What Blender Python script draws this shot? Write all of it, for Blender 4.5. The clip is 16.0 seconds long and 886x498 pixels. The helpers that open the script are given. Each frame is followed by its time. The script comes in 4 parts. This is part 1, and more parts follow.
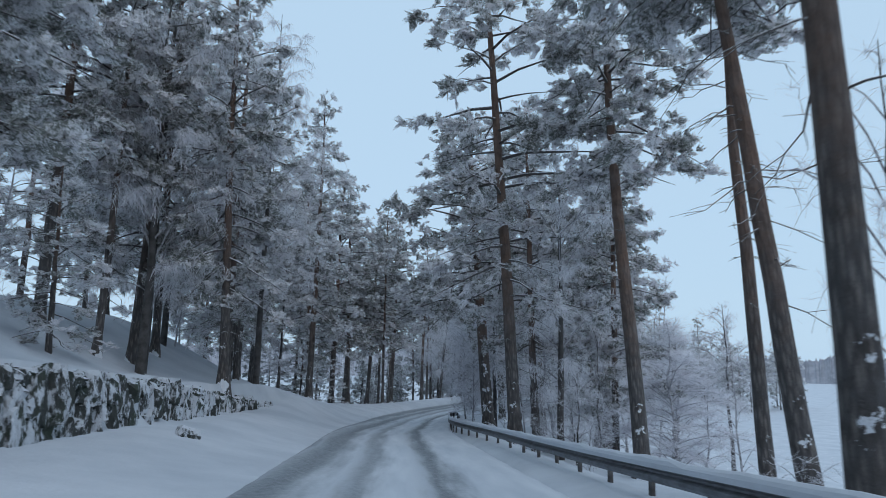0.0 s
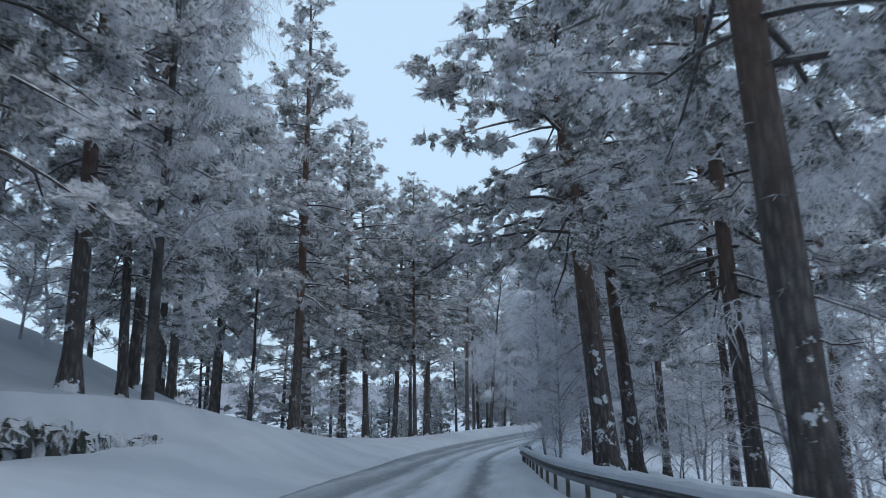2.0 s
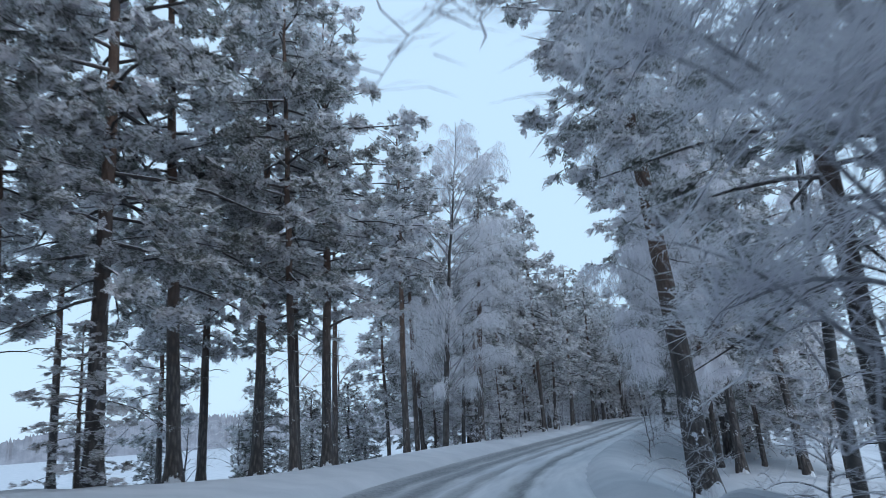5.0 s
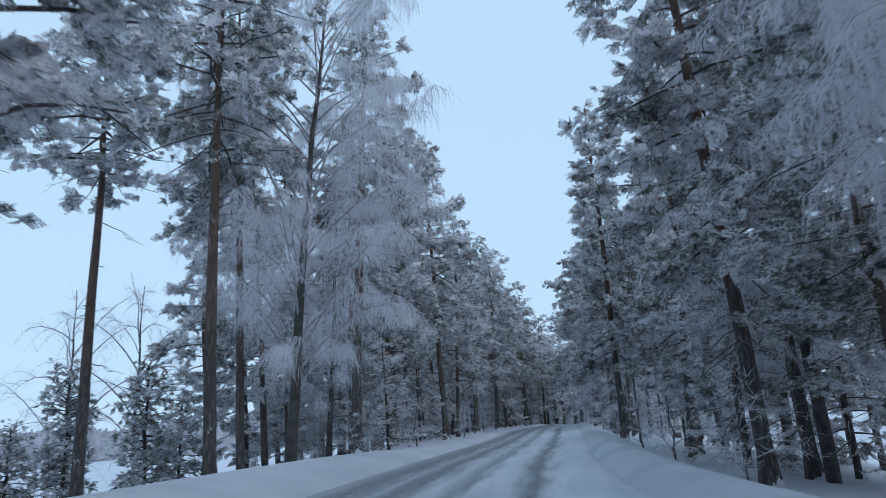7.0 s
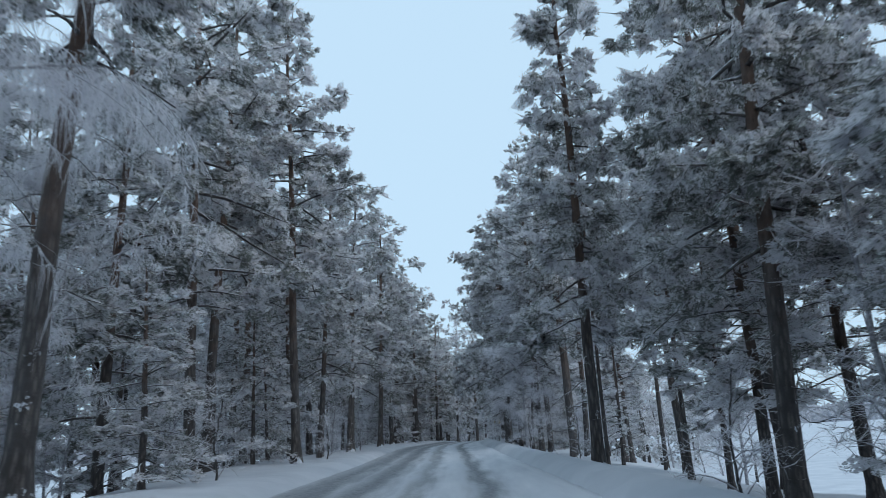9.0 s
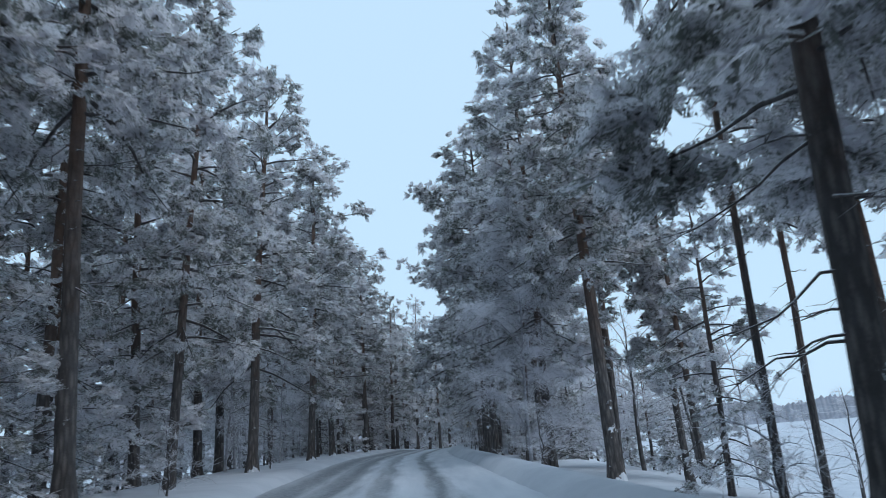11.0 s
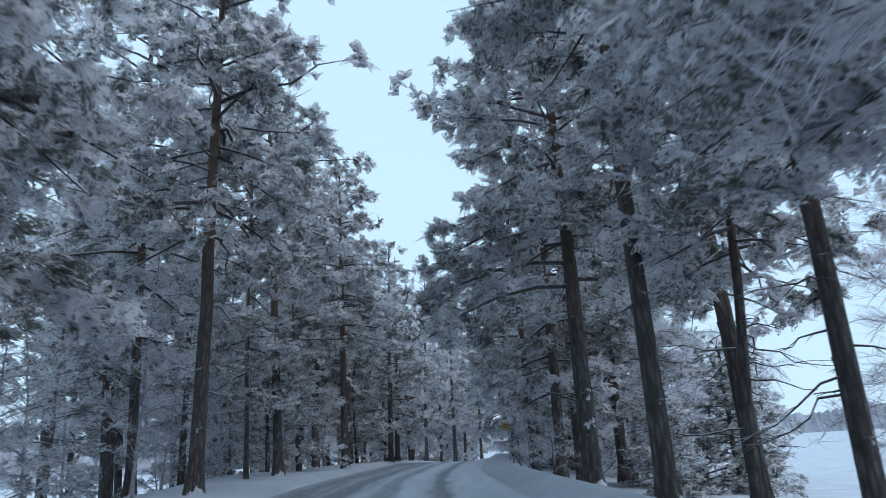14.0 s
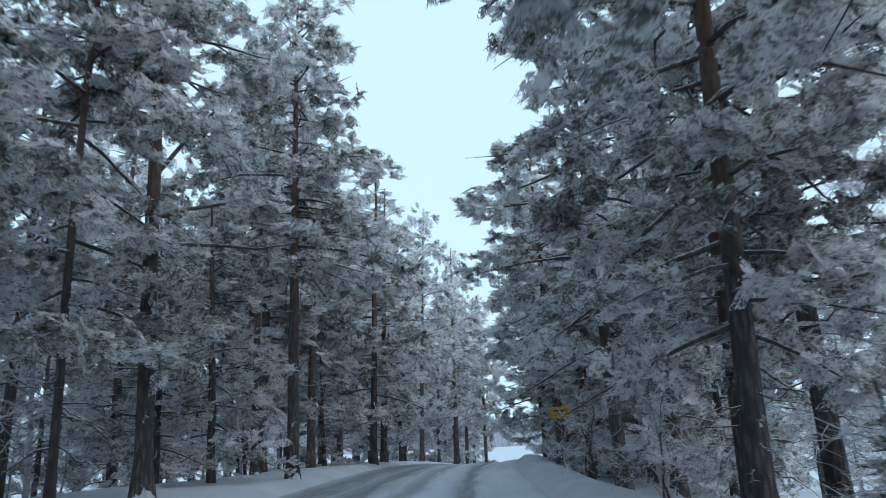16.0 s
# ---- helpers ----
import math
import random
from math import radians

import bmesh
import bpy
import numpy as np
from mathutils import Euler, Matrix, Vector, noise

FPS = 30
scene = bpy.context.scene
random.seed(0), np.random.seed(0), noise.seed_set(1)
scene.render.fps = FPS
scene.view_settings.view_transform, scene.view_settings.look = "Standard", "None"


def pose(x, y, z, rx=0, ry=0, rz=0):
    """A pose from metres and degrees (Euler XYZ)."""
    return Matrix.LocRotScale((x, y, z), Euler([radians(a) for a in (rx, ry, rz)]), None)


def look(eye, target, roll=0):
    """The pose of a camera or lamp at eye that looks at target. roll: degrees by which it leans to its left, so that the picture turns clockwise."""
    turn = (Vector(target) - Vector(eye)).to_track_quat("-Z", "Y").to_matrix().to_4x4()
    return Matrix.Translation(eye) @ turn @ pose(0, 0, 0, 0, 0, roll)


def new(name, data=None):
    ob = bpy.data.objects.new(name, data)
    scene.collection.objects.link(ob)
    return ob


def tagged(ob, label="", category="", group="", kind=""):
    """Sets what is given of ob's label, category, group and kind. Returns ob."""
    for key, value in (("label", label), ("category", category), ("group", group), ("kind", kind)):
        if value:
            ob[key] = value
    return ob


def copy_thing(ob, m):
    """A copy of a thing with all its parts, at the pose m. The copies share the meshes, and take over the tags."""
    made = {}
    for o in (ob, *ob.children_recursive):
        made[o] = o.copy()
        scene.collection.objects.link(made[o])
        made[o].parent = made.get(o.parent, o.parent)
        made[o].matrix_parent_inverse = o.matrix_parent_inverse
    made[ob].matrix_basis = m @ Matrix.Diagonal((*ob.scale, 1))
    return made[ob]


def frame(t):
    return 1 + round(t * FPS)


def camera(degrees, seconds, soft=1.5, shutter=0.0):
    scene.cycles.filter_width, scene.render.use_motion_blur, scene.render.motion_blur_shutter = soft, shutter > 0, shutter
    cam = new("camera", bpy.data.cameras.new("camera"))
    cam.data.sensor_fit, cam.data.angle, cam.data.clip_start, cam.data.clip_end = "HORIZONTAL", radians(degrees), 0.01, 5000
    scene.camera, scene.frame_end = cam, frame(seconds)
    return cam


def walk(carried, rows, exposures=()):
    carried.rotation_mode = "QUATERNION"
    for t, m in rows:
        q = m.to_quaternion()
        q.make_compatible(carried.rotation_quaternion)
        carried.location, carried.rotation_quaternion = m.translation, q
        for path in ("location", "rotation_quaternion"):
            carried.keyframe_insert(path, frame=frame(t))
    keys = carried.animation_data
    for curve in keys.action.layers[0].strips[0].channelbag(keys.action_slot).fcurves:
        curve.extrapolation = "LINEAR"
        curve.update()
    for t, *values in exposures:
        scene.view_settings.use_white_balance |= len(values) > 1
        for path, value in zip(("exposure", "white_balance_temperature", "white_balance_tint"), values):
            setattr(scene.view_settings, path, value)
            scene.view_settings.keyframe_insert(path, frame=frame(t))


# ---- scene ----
cam = camera(62.1, 16.0, soft=0.9, shutter=0.2)
METRES, EYE, TILT, LEAN, TURN = 150.0, 1.25, -1.3, 0.0, 0.0
ROWS = [
    (0.0, 0.0, 0.0, 0.0, -0.18, 10.31, -1.0),
    (0.5, -0.0009, 0.0353, -0.0017, 0.73, 10.92, -0.49),
    (1.0, -0.0023, 0.0737, -0.0034, 1.68, 11.5, 0.47),
    (1.5, -0.0042, 0.1086, -0.0046, 2.33, 12.13, 0.63),
    (2.0, -0.0065, 0.1464, -0.0054, 2.98, 12.83, 0.73),
    (2.5, -0.0088, 0.1802, -0.0061, 3.18, 13.17, 0.47),
    (3.0, -0.0111, 0.2166, -0.0069, 2.62, 13.45, 0.27),
    (3.5, -0.0126, 0.2501, -0.0075, 1.8, 13.7, 0.83),
    (6.0, -0.009, 0.4227, -0.012, -5.89, 14.74, 4.56),
    (6.5, -0.0051, 0.4541, -0.012, -8.46, 14.63, 4.11),
    (7.0, 0.0005, 0.4882, -0.0117, -10.87, 14.84, 4.31),
    (7.5, 0.0069, 0.5181, -0.0111, -13.37, 15.01, 4.0),
    (8.0, 0.0153, 0.55, -0.0106, -15.83, 15.3, 3.62),
    (8.5, 0.0236, 0.5783, -0.01, -17.78, 15.35, 3.77),
    (9.0, 0.0333, 0.608, -0.0097, -19.66, 15.44, 3.65),
    (11.5, 0.0835, 0.7413, -0.006, -22.83, 15.66, 4.7),
    (12.0, 0.0936, 0.7682, -0.0054, -22.67, 15.79, 4.56),
    (12.5, 0.1025, 0.7928, -0.0047, -22.55, 15.86, 4.77),
    (13.0, 0.1127, 0.8197, -0.0041, -22.48, 15.97, 4.35),
    (13.5, 0.1218, 0.844, -0.0032, -22.35, 16.1, 4.04),
    (14.0, 0.1314, 0.8701, -0.0021, -22.25, 16.17, 3.94),
    (14.5, 0.14, 0.8942, -0.0015, -22.35, 16.23, 3.77),
    (15.0, 0.1497, 0.9206, -0.0005, -22.47, 16.1, 3.75),
    (15.5, 0.1585, 0.9444, 0.0002, -22.62, 16.01, 3.6),
    (16.0, 0.1678, 0.9698, 0.0009, -22.89, 15.78, 3.1),
]
walk(cam, [(t, pose(0, 0, EYE, TILT, LEAN, TURN) @ pose(METRES * x, METRES * y, METRES * z, 90 + pitch, roll, yaw)) for t, x, y, z, yaw, pitch, roll in ROWS],
     [(0.0, -0.2, 6350, 10), (0.8, -0.1, 6350, 10), (2.0, 0.0, 6400, 11), (2.5, 0.10, 6300, 10), (3.5, 0.20, 6250, 9), (6.0, -0.02, 6100, 11), (7.5, -0.06, 6000, 10), (9.0, 0.0, 6450, 8), (12.5, 0.08, 6150, 10), (14.5, 0.24, 6200, 9), (16.0, 0.3, 6400, 6)])


# ---- world, sun, exposure ----
scene.view_settings.exposure = 0.0
world = bpy.data.worlds.new("overcast_sky")
scene.world = world
world.use_nodes = True
wn, wl = world.node_tree.nodes, world.node_tree.links
sky = wn.new("ShaderNodeTexSky")
sky.sky_type = "NISHITA"
sky.sun_disc = False
sky.sun_elevation = radians(14)
sky.sun_rotation = radians(150)
veil = wn.new("ShaderNodeMix")
veil.data_type = "RGBA"
veil.inputs[0].default_value = 0.9
veil.inputs[7].default_value = (6.1, 8.3, 10.4, 1)
wl.new(sky.outputs[0], veil.inputs[6])
wl.new(veil.outputs[2], wn["Background"].inputs[0])
wn["Background"].inputs[1].default_value = 0.1
sun = new("sun", bpy.data.lights.new("sun", "SUN"))
sun.data.energy, sun.data.angle, sun.data.color = 0.95, radians(50), (1.0, 0.98, 0.99)
sun.matrix_world = look((0, 0, 60), (-25, 45, 0))


# ---- materials ----
def material(name):
    m = bpy.data.materials.new(name)
    m.use_nodes = True
    return m, m.node_tree.nodes, m.node_tree.links, m.node_tree.nodes["Principled BSDF"]


def noise_node(n, l, scale, detail=4, rough=0.6, space="Object"):
    tc = n.new("ShaderNodeTexCoord")
    t = n.new("ShaderNodeTexNoise")
    t.inputs["Scale"].default_value, t.inputs["Detail"].default_value, t.inputs["Roughness"].default_value = scale, detail, rough
    l.new(tc.outputs[space], t.inputs["Vector"])
    return t


def ramp(n, l, source, *stops):
    r = n.new("ShaderNodeValToRGB")
    while len(r.color_ramp.elements) < len(stops):
        r.color_ramp.elements.new(0.5)
    for e, (p, c) in zip(r.color_ramp.elements, stops):
        e.position, e.color = p, (*c, 1)
    l.new(source, r.inputs[0])
    return r


def mixed(n, l, fac, a, b):
    m = n.new("ShaderNodeMix")
    m.data_type = "RGBA"
    for socket, v in ((m.inputs[0], fac), (m.inputs[6], a), (m.inputs[7], b)):
        if isinstance(v, (float, int)):
            socket.default_value = v
        elif isinstance(v, tuple):
            socket.default_value = (*v, 1)
        else:
            l.new(v, socket)
    return m.outputs[2]


def calc(n, l, op, *values):
    m = n.new("ShaderNodeMath")
    m.operation = op
    for socket, v in zip(m.inputs, values):
        if isinstance(v, (float, int)):
            socket.default_value = v
        else:
            l.new(v, socket)
    return m.outputs[0]


def bump(n, l, height, strength, distance, target):
    b = n.new("ShaderNodeBump")
    b.inputs["Strength"].default_value, b.inputs["Distance"].default_value = strength, distance
    l.new(height, b.inputs["Height"])
    l.new(b.outputs[0], target.inputs["Normal"])


def snow_material(name, white=(0.56, 0.59, 0.64), grey=(0.46, 0.495, 0.55)):
    m, n, l, p = material(name)
    big, fine = noise_node(n, l, 0.35, 5), noise_node(n, l, 9.0, 6)
    c = ramp(n, l, big.outputs[0], (0.35, grey), (0.62, white))
    l.new(c.outputs[0], p.inputs["Base Color"])
    p.inputs["Roughness"].default_value = 0.75
    p.inputs["Specular IOR Level"].default_value = 0.25
    total = calc(n, l, "ADD", calc(n, l, "MULTIPLY", fine.outputs[0], 0.25), big.outputs[0])
    bump(n, l, total, 0.5, 0.12, p)
    return m


def plain(name, dark, light, scale, rough=0.8, relief=0.3, depth=0.02, metal=0.0):
    m, n, l, p = material(name)
    t = noise_node(n, l, scale, 6)
    c = ramp(n, l, t.outputs[0], (0.3, dark), (0.7, light))
    l.new(c.outputs[0], p.inputs["Base Color"])
    p.inputs["Roughness"].default_value, p.inputs["Metallic"].default_value = rough, metal
    bump(n, l, t.outputs[0], relief, depth, p)
    return m


def pine_bark():
    m, n, l, p = material("pine_bark")
    tc = n.new("ShaderNodeTexCoord")
    sep = n.new("ShaderNodeSeparateXYZ")
    l.new(tc.outputs["Object"], sep.inputs[0])
    stretch = n.new("ShaderNodeMapping")
    stretch.inputs["Scale"].default_value = (1, 1, 0.22)
    l.new(tc.outputs["Object"], stretch.inputs[0])
    plates = n.new("ShaderNodeTexVoronoi")
    plates.inputs["Scale"].default_value = 11
    l.new(stretch.outputs[0], plates.inputs[0])
    grain = noise_node(n, l, 3.0, 6)
    rough = noise_node(n, l, 26, 5, 0.7)
    flake = calc(n, l, "ADD", plates.outputs[0], calc(n, l, "MULTIPLY", calc(n, l, "SUBTRACT", rough.outputs[0], 0.5), 0.6))
    low = ramp(n, l, flake, (0.12, (0.165, 0.145, 0.135)), (0.55, (0.060, 0.053, 0.051)))
    high = ramp(n, l, grain.outputs[0], (0.3, (0.095, 0.062, 0.048)), (0.7, (0.180, 0.112, 0.082)))
    up = n.new("ShaderNodeMapRange")
    up.inputs[1].default_value, up.inputs[2].default_value = 5.0, 9.5
    l.new(calc(n, l, "ADD", sep.outputs[2], calc(n, l, "MULTIPLY", grain.outputs[0], 3.0)), up.inputs[0])
    c = mixed(n, l, up.outputs[0], low.outputs[0], high.outputs[0])
    # wind-blown snow stuck to the bark
    patch = noise_node(n, l, 1.3, 7, 0.66)
    side = calc(n, l, "MULTIPLY", sep.outputs[1], -0.35)
    low_down = calc(n, l, "MAXIMUM", calc(n, l, "ADD", 0.10, calc(n, l, "MULTIPLY", sep.outputs[2], -0.032)), -0.03)
    stuck = ramp(n, l, calc(n, l, "ADD", calc(n, l, "ADD", patch.outputs[0], side), low_down), (0.695, (0, 0, 0)), (0.71, (1, 1, 1)))
    rime = noise_node(n, l, 1.6, 6, 0.7)
    thin = ramp(n, l, rime.outputs[0], (0.40, (0, 0, 0)), (0.80, (0.10, 0.10, 0.10)))
    c = mixed(n, l, thin.outputs[0], c, (0.55, 0.58, 0.63))
    c = mixed(n, l, stuck.outputs[0], c, (0.74, 0.77, 0.82))
    l.new(c, p.inputs["Base Color"])
    p.inputs["Roughness"].default_value = 0.9
    bump(n, l, flake, 1.0, 0.06, p)
    return m


def thin_foliage(n, l, p, colour, through_light, shape=None):
    """Blades that let light through; shape: where there is foliage at all, between the gaps."""
    tr = n.new("ShaderNodeBsdfTranslucent")
    l.new(colour, tr.inputs[0])
    l.new(colour, p.inputs["Base Color"])
    p.inputs["Roughness"].default_value = 0.85
    p.inputs["Specular IOR Level"].default_value = 0.2
    both = n.new("ShaderNodeMixShader")
    both.inputs[0].default_value = through_light
    l.new(p.outputs[0], both.inputs[1])
    l.new(tr.outputs[0], both.inputs[2])
    last = both
    if shape is not None:
        last = n.new("ShaderNodeMixShader")
        l.new(shape, last.inputs[0])
        l.new(n.new("ShaderNodeBsdfTransparent").outputs[0], last.inputs[1])
        l.new(both.outputs[0], last.inputs[2])
    l.new(last.outputs[0], n["Material Output"].inputs[0])


def foliage(name, *stops):
    m, n, l, p = material(name)
    g = n.new("ShaderNodeNewGeometry")
    o = n.new("ShaderNodeObjectInfo")
    v = calc(n, l, "ADD", calc(n, l, "MULTIPLY", g.outputs["Random Per Island"], 0.8), calc(n, l, "MULTIPLY", o.outputs["Random"], 0.2))
    thin_foliage(n, l, p, ramp(n, l, v, *stops).outputs[0], 0.6)
    return m


def needles(name, rimed, grain):
    """Pine needles with the share rimed of them white with hoar frost; grain: how many flecks a metre."""
    m, n, l, p = material(name)
    g = n.new("ShaderNodeNewGeometry")
    o = n.new("ShaderNodeObjectInfo")
    gaps = noise_node(n, l, grain, 2.0, 0.55)
    solid = n.new("ShaderNodeAttribute")
    solid.attribute_name = "body"
    fill = calc(n, l, "ADD", gaps.outputs[0], calc(n, l, "MULTIPLY", solid.outputs["Fac"], 0.36))
    shape = ramp(n, l, calc(n, l, "SUBTRACT", fill, 0.12), (0.495, (0, 0, 0)), (0.51, (1, 1, 1)))
    patch = noise_node(n, l, grain * 0.36, 4, 0.7)
    load = calc(n, l, "ADD", calc(n, l, "MULTIPLY", calc(n, l, "SUBTRACT", g.outputs["Random Per Island"], 0.5), 0.22),
                calc(n, l, "ADD", calc(n, l, "ADD", calc(n, l, "MULTIPLY", calc(n, l, "SUBTRACT", patch.outputs[0], 0.5), 2.4), 0.5), calc(n, l, "MULTIPLY", calc(n, l, "SUBTRACT", o.outputs["Random"], 0.5), 0.08)))
    mid = 0.5 + (0.5 - rimed) * 0.5
    c = ramp(n, l, load, (mid - 0.16, (0.2, 0.212, 0.195)), (mid - 0.03, (0.48, 0.48, 0.475)), (mid + 0.08, (0.71, 0.70, 0.72)), (mid + 0.24, (0.86, 0.85, 0.88)))
    thin_foliage(n, l, p, c.outputs[0], 0.58, shape.outputs[0])
    bump(n, l, patch.outputs[0], 0.8, 0.6 / grain, p)
    return m


SNOW = snow_material("snow")
CAP = snow_material("settled_snow", (0.62, 0.65, 0.70), (0.52, 0.55, 0.60))
BARK = pine_bark()
def snowed_wood(name, dark, light, scale):
    """Bare wood with snow lying along its upper side."""
    m, n, l, p = material(name)
    t = noise_node(n, l, scale, 5)
    c = ramp(n, l, t.outputs[0], (0.3, dark), (0.7, light))
    g = n.new("ShaderNodeNewGeometry")
    sep = n.new("ShaderNodeSeparateXYZ")
    l.new(g.outputs["Normal"], sep.inputs[0])
    lay = calc(n, l, "ADD", sep.outputs[2], calc(n, l, "SUBTRACT", t.outputs[0], 0.5))
    cover = ramp(n, l, lay, (0.62, (0, 0, 0)), (0.85, (1, 1, 1)))
    l.new(mixed(n, l, cover.outputs[0], c.outputs[0], (0.80, 0.82, 0.86)), p.inputs["Base Color"])
    p.inputs["Roughness"].default_value = 0.9
    bump(n, l, t.outputs[0], 0.4, 0.02, p)
    return m


TWIG = snowed_wood("frosted_twig", (0.045, 0.038, 0.036), (0.14, 0.13, 0.13), 9)
HOAR_TWIG = plain("hoar_covered_twig", (0.16, 0.155, 0.16), (0.56, 0.56, 0.60), 9, 0.9)
BIRCH_BARK = plain("birch_bark", (0.022, 0.020, 0.019), (0.11, 0.105, 0.105), 2.6, 0.85)
NEEDLE, FROST = needles("pine_needles", 0.32, 26), needles("rimed_pine_needles", 0.82, 26)
FAR_NEEDLE, FAR_FROST = needles("far_pine_needles", 0.32, 16), needles("far_rimed_pine_needles", 0.82, 16)
BIRCH_FROST = foliage("birch_hoar_frost", (0.0, (0.74, 0.73, 0.78)), (0.6, (0.82, 0.815, 0.85)), (1.0, (0.89, 0.89, 0.91)))


def rock_material():
    m, n, l, p = material("blasted_rock")
    g = n.new("ShaderNodeNewGeometry")
    o = n.new("ShaderNodeObjectInfo")

    def streaks(scale, tall):
        mp = n.new("ShaderNodeMapping")
        mp.inputs["Scale"].default_value = (1, 1, tall)
        l.new(g.outputs["Position"], mp.inputs[0])
        t = n.new("ShaderNodeTexNoise")
        t.inputs["Scale"].default_value, t.inputs["Detail"].default_value, t.inputs["Roughness"].default_value = scale, 8, 0.66
        l.new(mp.outputs[0], t.inputs["Vector"])
        return t.outputs[0]

    fine, hung, moss, drift = streaks(4.2, 0.6), streaks(5.6, 0.42), streaks(1.1, 1.0), streaks(0.45, 0.8)
    c = ramp(n, l, fine, (0.3, (0.022, 0.027, 0.027)), (0.7, (0.085, 0.090, 0.086)))
    green = ramp(n, l, moss, (0.5, (0, 0, 0)), (0.62, (0.7, 0.7, 0.7)))
    c = mixed(n, l, green.outputs[0], c.outputs[0], (0.040, 0.058, 0.038))
    sep = n.new("ShaderNodeSeparateXYZ")
    l.new(g.outputs["Normal"], sep.inputs[0])
    lay = calc(n, l, "ADD", calc(n, l, "MULTIPLY", sep.outputs[2], 0.8), calc(n, l, "MULTIPLY", calc(n, l, "SUBTRACT", hung, 0.485), 5.5))
    lay = calc(n, l, "ADD", lay, calc(n, l, "MULTIPLY", calc(n, l, "SUBTRACT", drift, 0.47), 2.6))
    lay = calc(n, l, "ADD", lay, calc(n, l, "MULTIPLY", calc(n, l, "SUBTRACT", o.outputs["Random"], 0.5), 0.8))
    cover = ramp(n, l, lay, (0.0, (0, 0, 0)), (0.46, (1, 1, 1)))
    l.new(mixed(n, l, cover.outputs[0], c, (0.60, 0.63, 0.68)), p.inputs["Base Color"])
    p.inputs["Roughness"].default_value = 0.85
    bump(n, l, calc(n, l, "ADD", fine, calc(n, l, "MULTIPLY", hung, 0.8)), 0.9, 0.12, p)
    return m


ROCK = rock_material()
STEEL = plain("galvanised_steel", (0.11, 0.115, 0.125), (0.22, 0.23, 0.25), 5, 0.6, 0.1, 0.01, 0.6)
POST = plain("weathered_post", (0.06, 0.055, 0.055), (0.16, 0.155, 0.15), 6, 0.85)
SIGN = plain("yellow_sign_face", (0.40, 0.25, 0.015), (0.52, 0.33, 0.025), 3, 0.5, 0.05)
INK = plain("sign_lettering", (0.02, 0.02, 0.02), (0.04, 0.04, 0.04), 5, 0.5, 0.05)
# far shore: distance haze is put into this pale blue-grey base colour
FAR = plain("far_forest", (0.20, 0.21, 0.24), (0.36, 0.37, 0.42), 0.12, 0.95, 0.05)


def road_material():
    m, n, l, p = material("packed_snow_road")
    uv = n.new("ShaderNodeUVMap")
    sep = n.new("ShaderNodeSeparateXYZ")
    l.new(uv.outputs[0], sep.inputs[0])
    stretch = n.new("ShaderNodeMapping")
    stretch.inputs["Scale"].default_value = (1.6, 0.16, 1)
    l.new(uv.outputs[0], stretch.inputs[0])
    streak = n.new("ShaderNodeTexNoise")
    streak.inputs["Scale"].default_value, streak.inputs["Detail"].default_value = 1.4, 6
    l.new(stretch.outputs[0], streak.inputs["Vector"])
    fine = noise_node(n, l, 7, 6)
    wander = calc(n, l, "MULTIPLY", calc(n, l, "SUBTRACT", streak.outputs[0], 0.5), 0.9)
    x = calc(n, l, "ADD", sep.outputs[0], wander)
    total = None
    for centre, width, depth in TRACKS:
        d = calc(n, l, "DIVIDE", calc(n, l, "SUBTRACT", x, centre), width)
        g = calc(n, l, "MULTIPLY", calc(n, l, "POWER", 2.718, calc(n, l, "MULTIPLY", calc(n, l, "MULTIPLY", d, d), -1.0)), depth)
        total = g if total is None else calc(n, l, "MAXIMUM", total, g)
    worn = calc(n, l, "MULTIPLY", total, calc(n, l, "ADD", 0.45, calc(n, l, "MULTIPLY", fine.outputs[0], 1.0)))
    base = ramp(n, l, streak.outputs[0], (0.3, (0.50, 0.54, 0.60)), (0.7, (0.66, 0.69, 0.74)))
    c = mixed(n, l, worn, base.outputs[0], (0.10, 0.115, 0.13))
    l.new(c, p.inputs["Base Color"])
    p.inputs["Roughness"].default_value = 0.6
    bump(n, l, calc(n, l, "ADD", streak.outputs[0], calc(n, l, "MULTIPLY", fine.outputs[0], 0.4)), 0.5, 0.06, p)
    return m


# ---- plan: the road's line under the camera's lane ----
LINE = [(1.02, -39.99, 2.84), (0.64, -24.99, 1.77), (0.26, -10.0, 0.71), (-0.13, 5.02, -0.36), (-0.85, 19.95, -1.22), (-1.78, 34.97, -1.87),
        (-1.63, 49.9, -2.58), (-1.15, 65.0, -3.22), (1.54, 79.57, -3.44), (6.05, 93.94, -3.48), (11.32, 107.95, -3.44), (16.6, 122.1, -3.4),
        (21.73, 136.07, -3.28), (26.9, 150.0, -3.2), (32.85, 163.89, -3.2), (42.06, 181.64, -3.2), (52.72, 198.56, -3.9), (64.76, 214.52, -5.2),
        (78.1, 229.41, -6.4), (92.65, 243.13, -7.2), (108.29, 255.59, -7.6)]


